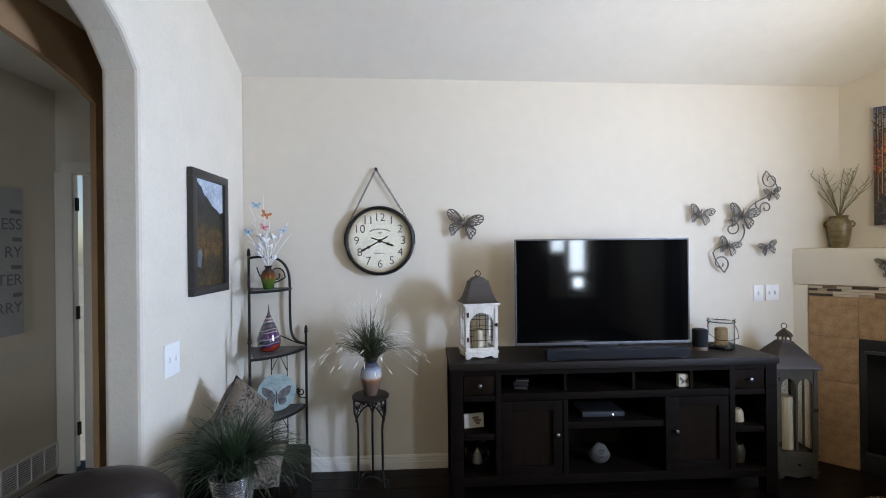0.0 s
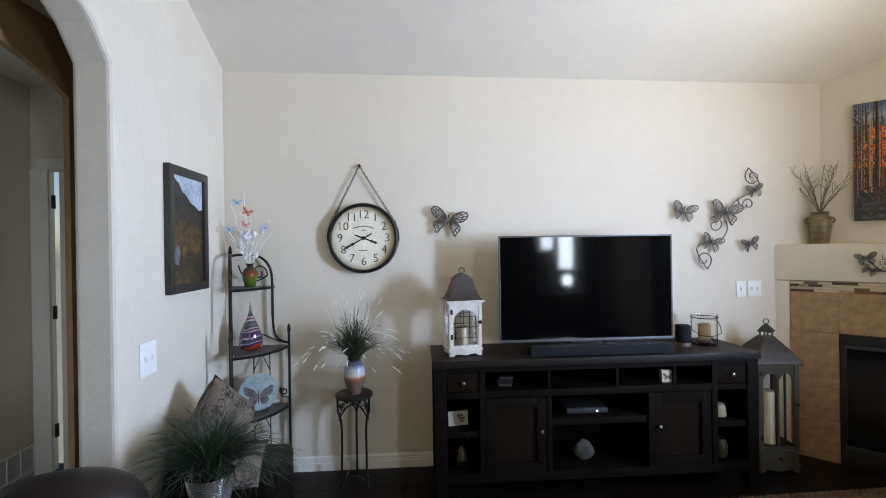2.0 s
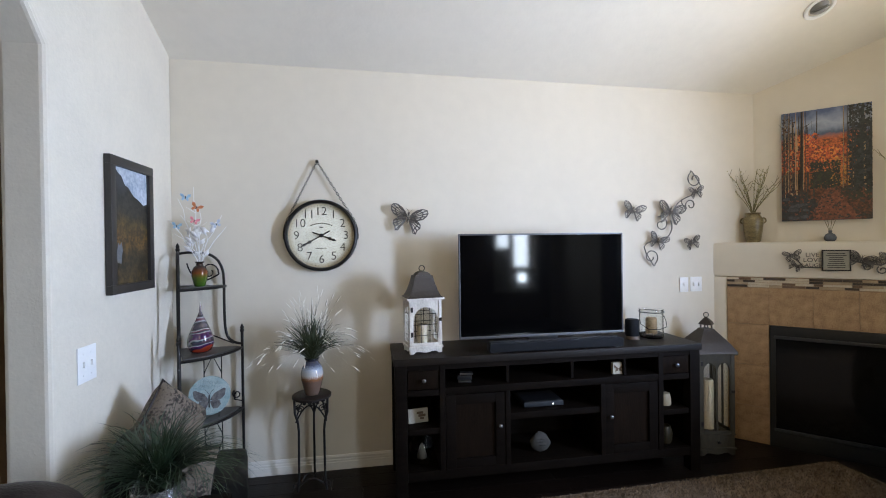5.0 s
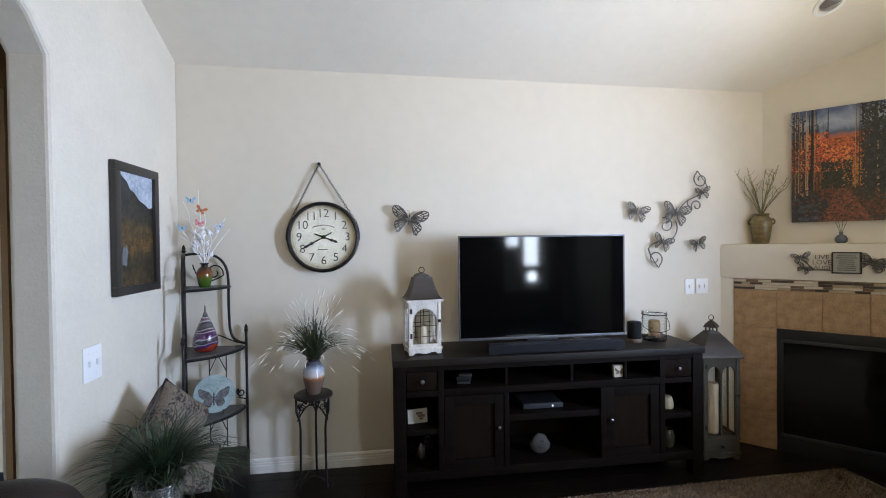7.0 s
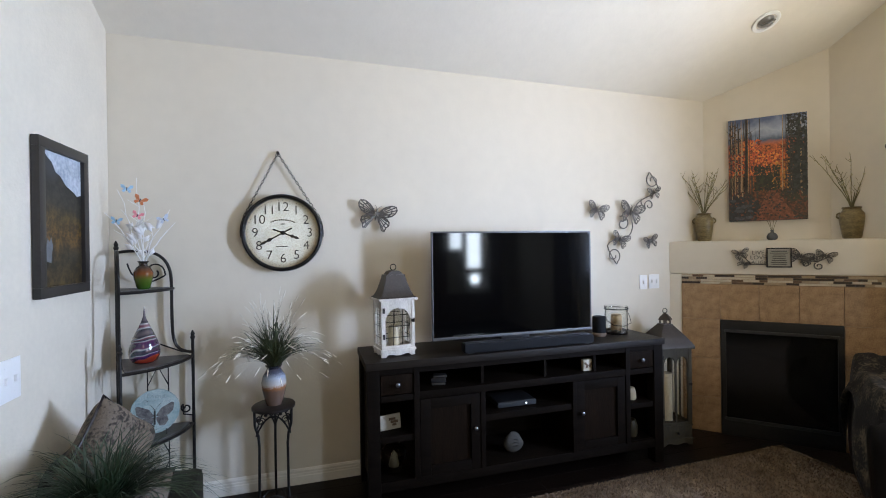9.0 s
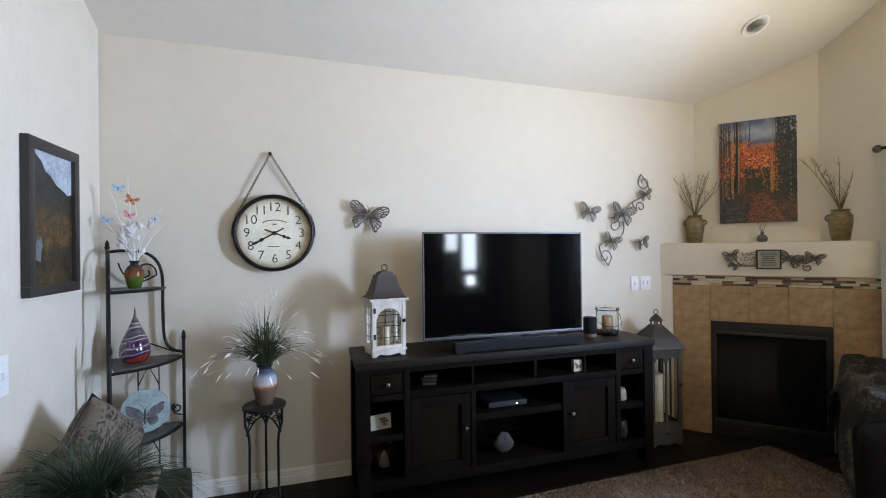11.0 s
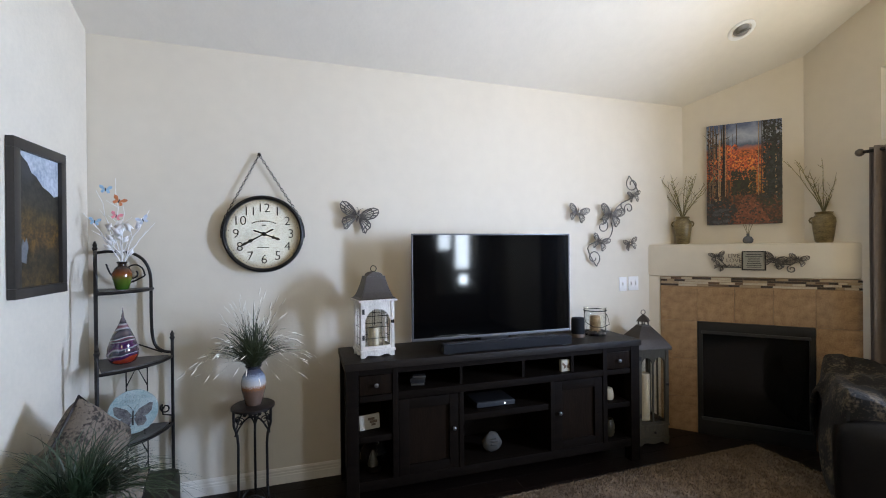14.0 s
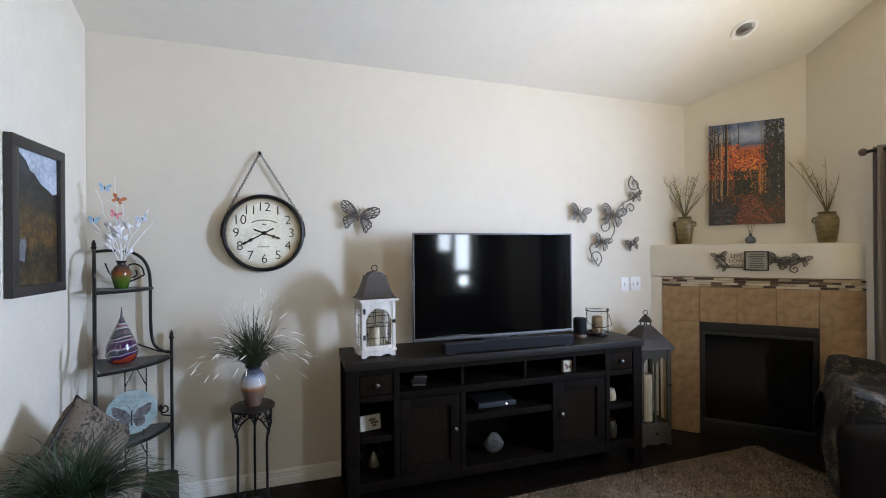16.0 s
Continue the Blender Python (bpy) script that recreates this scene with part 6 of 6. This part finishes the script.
tube(bm, [(-0.06, -0.03, 0.0), (-0.06, -0.03, 0.03), (-0.06, 0.03, 0.01), (-0.05, 0.06, 0.16), (0.05, 0.06, 0.16), (0.06, 0.03, 0.01), (0.06, -0.03, 0.03), (0.06, -0.03, 0.0)], 0.0035, 6)
part("easel", bm, IRON, st)
o = thing("glass_figurine", pose(0.27, -0.2, 0.10), "small clear glass figurine on the lowest tier", "ornament")
bm = B()
lathe(bm, [(0.03, 0), (0.034, 0.01), (0.018, 0.03), (0.026, 0.06), (0.012, 0.10), (0.016, 0.12), (0.002, 0.135)], 18)
part("body", bm, GLASS, o)
part("base", one_box(-0.035, 0.035, -0.035, 0.035, -0.001, 0.0015), SLATE, o)

# ---- plant stand ----
ps = thing("plant_stand", pose(0.862, -0.205, 0) @ Matrix.Diagonal((1, 1, 0.96, 1)), "tall black wrought-iron plant stand with a round top", "plant stand")
bm = B()
lathe(bm, [(0.105, 0.585), (0.118, 0.588), (0.118, 0.600), (0.110, 0.606), (0.02, 0.606)], 36)
part("top", bm, mat("black_stand_top", (0.016, 0.011, 0.009), 0.4, vary=0.4, scale=14, bump=0.2, spec=0.3), ps)
for k, a in enumerate((205, 335, 90)):
    ca, sa = math.cos(radians(a)), math.sin(radians(a))
    bm = B()
    tube(bm, [(0.108 * ca, 0.108 * sa, 0.588), (0.106 * ca, 0.106 * sa, 0.50), (0.088 * ca, 0.088 * sa, 0.44), (0.083 * ca, 0.083 * sa, 0.38), (0.085 * ca, 0.085 * sa, 0.10), (0.095 * ca, 0.095 * sa, 0.0)], 0.0075, 7)
    part("leg", bm, IRON, ps)
    bm = B()
    tube(bm, [(0.086 * ca, 0.086 * sa, 0.06), (0.12 * ca, 0.12 * sa, 0.05), (0.125 * ca, 0.125 * sa, 0.02), (0.10 * ca, 0.10 * sa, 0.03)], 0.005, 6)
    part("foot_scroll", bm, IRON, ps)
    b2 = radians((205, 335, 90)[(k + 1) % 3])
    P0, P1 = Vector((0.10 * ca, 0.10 * sa, 0)), Vector((0.10 * math.cos(b2), 0.10 * math.sin(b2), 0))
    bm = B()
    tube(bm, [P0.lerp(P1, f) * (1 + 0.15 * math.sin(f * math.pi)) + Vector((0, 0, 0.44 + 0.11 * math.sin(f * math.pi))) for f in [i / 10 for i in range(11)]], 0.005, 6)
    for f0, cz in ((0.16, 0.545), (0.84, 0.545), (0.5, 0.575)):
        c = P0.lerp(P1, f0) * (1.06 if f0 != 0.5 else 1.15)
        d = (P1 - P0).normalized()
        tube(bm, [c + d * (0.024 * (1 - i / 20)) * math.cos(i * 0.55) + Vector((0, 0, cz - 0.02 + 0.024 * (1 - i / 20) * math.sin(i * 0.55))) for i in range(18)], 0.0035, 5)
    for i in range(5):
        f = 0.1 + 0.2 * i
        c = P0.lerp(P1, f) * 1.08 + Vector((0, 0, 0.505 + 0.055 * math.sin(f * math.pi) + 0.01))
        gg = bmesh.ops.create_icosphere(bm, subdivisions=1, radius=0.012)
        bmesh.ops.translate(bm, verts=gg["verts"], vec=c)
    part("vine_fret", bm, IRON, ps, "cast vine and scroll fretwork")
    bm = B()
    tube(bm, [P0.lerp(P1, f) * 0.86 + Vector((0, 0, 0.03 + 0.045 * math.sin(f * math.pi))) for f in [i / 8 for i in range(9)]], 0.005, 6)
    part("stretcher", bm, IRON, ps)
pv = thing("grass_vase", pose(0.866, -0.205, 0.582), "blue and brown glazed vase of white-tipped grasses", "vase")
bm = B()
lathe(bm, [(0.042, 0), (0.047, 0.01), (0.049, 0.02), (0.066, 0.09), (0.068, 0.13), (0.060, 0.165), (0.042, 0.195), (0.037, 0.205), (0.047, 0.222), (0.043, 0.224), (0.033, 0.21)], 32)
PG = mat("blue_brown_glaze", (0.4, 0.3, 0.2), 0.22, vary=0.1, scale=8, coat=0.6)
nt = PG.node_tree
co = nt.nodes.new("ShaderNodeTexCoord")
sz = nt.nodes.new("ShaderNodeSeparateXYZ")
nt.links.new(co.outputs["Object"], sz.inputs[0])
nz = nt.nodes.new("ShaderNodeTexNoise")
nz.inputs["Scale"].default_value = 28
md = nt.nodes.new("ShaderNodeMath")
md.operation = "MULTIPLY_ADD"
md.inputs[1].default_value = 0.035
nt.links.new(nz.outputs["Fac"], md.inputs[0])
nt.links.new(sz.outputs["Z"], md.inputs[2])
mm = nt.nodes.new("ShaderNodeMapRange")
mm.inputs["From Max"].default_value = 0.24
nt.links.new(md.outputs[0], mm.inputs["Value"])
rp = nt.nodes.new("ShaderNodeValToRGB")
bands = [(0.0, (0.20, 0.12, 0.075)), (0.10, (0.11, 0.07, 0.05)), (0.42, (0.14, 0.085, 0.06)), (0.50, (0.26, 0.11, 0.04)), (0.58, (0.48, 0.44, 0.40)), (0.74, (0.30, 0.35, 0.42)), (0.84, (0.06, 0.07, 0.11)), (1.0, (0.02, 0.02, 0.025))]
rp.color_ramp.elements[0].color, rp.color_ramp.elements[1].color = (*bands[0][1], 1), (*bands[-1][1], 1)
for pz, c in bands[1:-1]:
    rp.color_ramp.elements.new(pz).color = (*c, 1)
nt.links.new(mm.outputs["Result"], rp.inputs["Fac"])
nt.links.new(rp.outputs["Color"], nt.nodes["Principled BSDF"].inputs["Base Color"])
part("pot", bm, PG, pv)


def blades(n, h, spread, seed, w, droop, z0, flat=0.75, tips=0.0, rmin=0.0, curl=0.03):
    """Arching grass blades, and the pale seed heads at some of their ends."""
    rr = random.Random(seed)
    vs, fs, sv, sf = [], [], [], []
    for i in range(n):
        a = rr.uniform(0, 6.283)
        ln = h * rr.uniform(0.55, 1.05)
        lean = rr.uniform(rmin, 1.0) ** 0.8
        seg = 6
        side = Vector((-math.sin(a), math.cos(a), 0))
        out = Vector((math.cos(a), math.sin(a) * flat, 0))
        k = len(vs)
        ww = w * rr.uniform(0.6, 1.2)
        base = out * rr.uniform(0, 0.025)
        tip = None
        tw = rr.uniform(-0.8, 0.8)
        for s in range(seg + 1):
            f = s / seg
            c = base + out * spread * lean * (f ** 1.25) + Vector((0, 0, z0 + ln * (f * (1 - 0.25 * lean) - droop * lean * f ** 2.4)))
            c += side * curl * math.sin(f * 2.5 + tw * 4) * lean * f
            sd = (side + Vector((0, 0, tw * 0.6))).normalized() * ww * (1 - f) ** 0.6
            vs += [tuple(c - sd), tuple(c + sd)]
            prev, tip = tip, c
            if s:
                fs.append((k + 2 * s - 2, k + 2 * s - 1, k + 2 * s + 1, k + 2 * s))
        if rr.random() < tips:
            d = (tip - prev).normalized()
            ref = d.cross(Vector((0.3, 0.5, 0.8))).normalized()
            m = len(sv)
            L2, rad = rr.uniform(0.035, 0.065), 0.0036
            o2 = d.cross(ref)
            for f, r in ((0, 0.3), (0.35, 1.0), (0.75, 0.8), (1, 0.1)):
                for q in range(4):
                    sv.append(tuple(tip - d * 0.01 + d * L2 * f + rad * r * (math.cos(q * 1.571) * ref + math.sin(q * 1.571) * o2)))
            for s in range(3):
                for q in range(4):
                    sf.append((m + s * 4 + q, m + s * 4 + (q + 1) % 4, m + s * 4 + 4 + (q + 1) % 4, m + s * 4 + 4 + q))
    return vs, fs, sv, sf


def mesh_part(name, vs, fs, material, parent, label=""):
    me = bpy.data.meshes.new(name)
    me.from_pydata(vs, [], fs)
    me.materials.append(material)
    ob = tagged(new(name, me), label, kind="stuff")
    ob.parent = parent
    return ob


vs, fs, sv, sf = blades(210, 0.40, 0.30, 31, 0.0052, 0.50, 0.20, 0.6, 0.0, 0.0, 0.16)
mesh_part("foliage", vs, fs, BLADE2, pv, "grey-green arching blades")
vs, fs, sv, sf = blades(95, 0.50, 0.36, 32, 0.0018, 0.80, 0.20, 0.5, 1.0, 0.10, 0.12)
mesh_part("stalk", vs, fs, BLADE2, pv)
mesh_part("seed_head", sv, sf, SEED, pv, "cream feathery seed heads")
vs, fs, sv, sf = blades(26, 0.50, 0.16, 33, 0.0016, 0.10, 0.20, 0.5, 1.0, 0.0, 0.08)
mesh_part("tall_stalk", vs, fs, BLADE2, pv)
mesh_part("tall_seed_head", sv, sf, SEED, pv)

# ---- sitting corner by the arch ----
et = thing("end_table", pose(0.36, -1.14, 0), "dark wooden end table under the grass pot", "table")
part("tabletop", one_box(-0.22, 0.24, -0.22, 0.22, 0.355, 0.385, bevel=0.005), DARKWOOD, et)
for sx in (-0.20, 0.18):
    for sy in (-0.20, 0.16):
        part("leg", one_box(sx, sx + 0.04, sy, sy + 0.04, 0.0, 0.355, bevel=0.003), DARKWOOD, et)
pp = thing("grass_pot", pose(0.358, -1.06, 0.385), "ribbed silver metal pot of long dark-green grass", "potted plant")
bm = B()
prof = [(0.070, 0.0)]
for i in range(11):
    z = 0.006 + i * 0.0125
    r = 0.074 + 0.022 * i / 10
    prof += [(r, z), (r + 0.004, z + 0.004), (r + 0.004, z + 0.008), (r, z + 0.0115)]
prof += [(0.100, 0.146), (0.094, 0.146), (0.090, 0.12)]
lathe(bm, prof, 36)
part("pot", bm, mat("ribbed_silver", (0.42, 0.41, 0.40), 0.25, 0.9, vary=0.2, scale=14), pp, "ribbed silver metal")
vs, fs, sv, sf = blades(540, 0.52, 0.42, 41, 0.0036, 0.72, 0.12, 0.9, 0.0, 0.30, 0.13)
mesh_part("grass", vs, fs, BLADE, pp, "long thin dark-green blades")
vs, fs, sv, sf = blades(230, 0.37, 0.30, 42, 0.0034, 0.4, 0.12, 0.9, 0.0, 0.15, 0.12)
mesh_part("inner_grass", vs, fs, BLADE, pp)

ac = thing("armchair", pose(0.36, -0.66, 0, 0, 0, 0), "black leather armchair heaped with floral cushions", "armchair")
bm = B()
pillowy(bm, 0.25, 0.27, 0.17, 8, 6)
bmesh.ops.translate(bm, verts=bm.verts, vec=(-0.06, 0.0, 0.17))
part("seat", bm, BLACKLEATHER, ac)
bm = B()
pillowy(bm, 0.125, 0.19, 0.205, 8, 12)
bmesh.ops.translate(bm, verts=bm.verts, vec=(0.080, -0.02, 0.21))
part("arm", bm, BLACKLEATHER, ac)
bm = B()
pillowy(bm, 0.07, 0.22, 0.20, 8, 5)
bmesh.ops.transform(bm, matrix=pose(-0.245, -0.02, 0.44, 0, 8, 0), verts=bm.verts)
part("backrest", bm, BLACKLEATHER, ac)
for x, y, z, hx, hz, rx, ry, rz, lb in ((0.255, -0.74, 0.61, 0.165, 0.190, -8, 43, 62, "large"), (0.415, -0.88, 0.47, 0.10, 0.11, -10, 12, 22, "small")):
    o = thing("cushion", pose(x, y, z, rx, ry, rz), lb + " brown floral cushion piled on the armchair", "cushion", "floral cushions")
    bm = B()
    n = 22
    for sy in (-1, 1):
        g = []
        for i in range(n + 1):
            row = []
            for j in range(n + 1):
                u, w = 2 * i / n - 1, 2 * j / n - 1
                pinch = 1 - 0.07 * (1 - u * u) * abs(w) ** 3 - 0.07 * (1 - w * w) * abs(u) ** 3
                t = ((1 - u ** 4) * (1 - w ** 4)) ** 0.55
                d = (0.095 if hx > 0.15 else 0.07) * t * (1 + 0.22 * noise.noise(Vector((u * 2, w * 2, x * 9 + sy))))
                row.append(bm.verts.new((hx * u * pinch, sy * d, hz * w * pinch)))
            g.append(row)
        for i in range(n):
            for j in range(n):
                bm.faces.new((g[i][j], g[i][j + 1], g[i + 1][j + 1], g[i + 1][j]))
    bmesh.ops.remove_doubles(bm, verts=bm.verts, dist=0.0005)
    part("cover", bm, PILLOW, o)
    bm = B()
    ring = []
    for u0, w0, u1, w1 in ((-1, -1, 1, -1), (1, -1, 1, 1), (1, 1, -1, 1), (-1, 1, -1, -1)):
        for k in range(8):
            u, w = u0 + (u1 - u0) * k / 8, w0 + (w1 - w0) * k / 8
            pinch = 1 - 0.07 * (1 - u * u) * abs(w) ** 3 - 0.07 * (1 - w * w) * abs(u) ** 3
            ring.append((hx * u * pinch, 0, hz * w * pinch))
    tube(bm, ring, 0.006, 6, closed=True)
    part("piping", bm, LEATHER, o)

rc = thing("recliner", pose(0.23, -1.72, 0, 0, 0, 20), "dark brown leather recliner with stitched headrest", "recliner")
bm = B()
pillowy(bm, 0.225, 0.12, 0.165, 10, 2.3)
bmesh.ops.translate(bm, verts=bm.verts, vec=(0, 0, 0.70))
hd = part("headrest", bm, LEATHER, rc)
bm = B()
tube(bm, [(-0.17 + 0.34 * i / 20, -0.104 + 0.02 * abs(i / 10 - 1) ** 2, 0.78 - 0.05 * (i / 10 - 1) ** 2) for i in range(21)], 0.0016, 4)
part("stitching", bm, mat("tan_thread", (0.18, 0.12, 0.08), 0.7), hd)
bm = B()
pillowy(bm, 0.20, 0.12, 0.26, 8, 4)
bmesh.ops.translate(bm, verts=bm.verts, vec=(0, 0.01, 0.34))
part("backrest", bm, LEATHER, rc)
bm = B()
pillowy(bm, 0.20, 0.22, 0.13, 8, 5)
bmesh.ops.translate(bm, verts=bm.verts, vec=(0, -0.22, 0.22))
part("seat", bm, LEATHER, rc)
part("base", one_box(-0.17, 0.17, -0.35, 0.1, 0.0, 0.10, bevel=0.01), BLACKPLASTIC, rc)

# ---- hall ----
hv = thing("wall_vent", pose(-1.305, -0.125, 0.135, 0, 0, 90), "white metal return-air vent low on the hall wall", "vent")
bm = B()
for a in ((-0.21, 0.21, 0.075, 0.09), (-0.21, 0.21, -0.09, -0.075), (-0.21, -0.195, -0.075, 0.075), (0.195, 0.21, -0.075, 0.075), (-0.004, 0.004, -0.075, 0.075), (-0.10, -0.094, -0.075, 0.075), (0.094, 0.10, -0.075, 0.075)):
    box(bm, a[0], a[1], -0.012, 0.0, a[2], a[3], 0.001)
part("frame", bm, WHITEPLASTIC, hv)
for i in range(10):
    part("slat", one_box(-0.195, 0.195, -0.008, -0.003, -0.071 + i * 0.0145, -0.063 + i * 0.0145), WHITEPLASTIC, hv)
part("backing", one_box(-0.195, 0.195, -0.002, 0.0, -0.075, 0.075), BLACKPLASTIC, hv)
hs_ = thing("wall_sign", pose(-1.305, -0.30, 1.46, 0, 0, 90), "pale grey lettered sign board on the hall wall", "sign")
part("board", one_box(-0.13, 0.13, -0.012, 0.0, -0.45, 0.45, bevel=0.003), mat("pale_board", (0.42, 0.435, 0.44), 0.7, vary=0.08, scale=8), hs_)
LETTER = mat("grey_letter", (0.20, 0.205, 0.21), 0.7)
for wd, z in ((0.075, 0.305), (0.06, 0.135), (0.07, -0.035), (0.06, -0.205)):
    part("small_lettering", one_box(0.115 - wd, 0.115, -0.0135, -0.012, z - 0.012, z + 0.012), LETTER, hs_, smooth=False)
for wd, z in (("NESS", 0.225), ("RY", 0.055), ("HTER", -0.115), ("RRY", -0.285)):
    t = part("lettering", text_bm(wd, 0.098, 0.0008, "RIGHT"), LETTER, hs_, smooth=False)
    t.matrix_local = pose(0.118, -0.0128, z)

# ---- floor planks ----
rr = random.Random(17)
plank = {}
for ln in (0.9, 1.2, 1.5):
    bm = B()
    box(bm, 0.0012, ln - 0.0012, 0.0010, 0.1390, -0.012, 0.0, 0.0015)
    plank[ln] = mesh_from("plank", bm, FLOORWOOD)
count = 0
y = 0.02
while y > -4.6:
    x = -0.1 - rr.random() * (0.6 if y > -3.0 else 0.05)
    while x < RX:
        ln = rr.choice((0.9, 1.2, 1.5))
        ob = new("plank", plank[ln])
        ob.parent = floor
        ob.location = (x, y - 0.14, 0.0)
        ob.scale.x = min(1.0, (RX + 0.05 - x) / ln)
        x += ln
        count += 1
    y -= 0.14
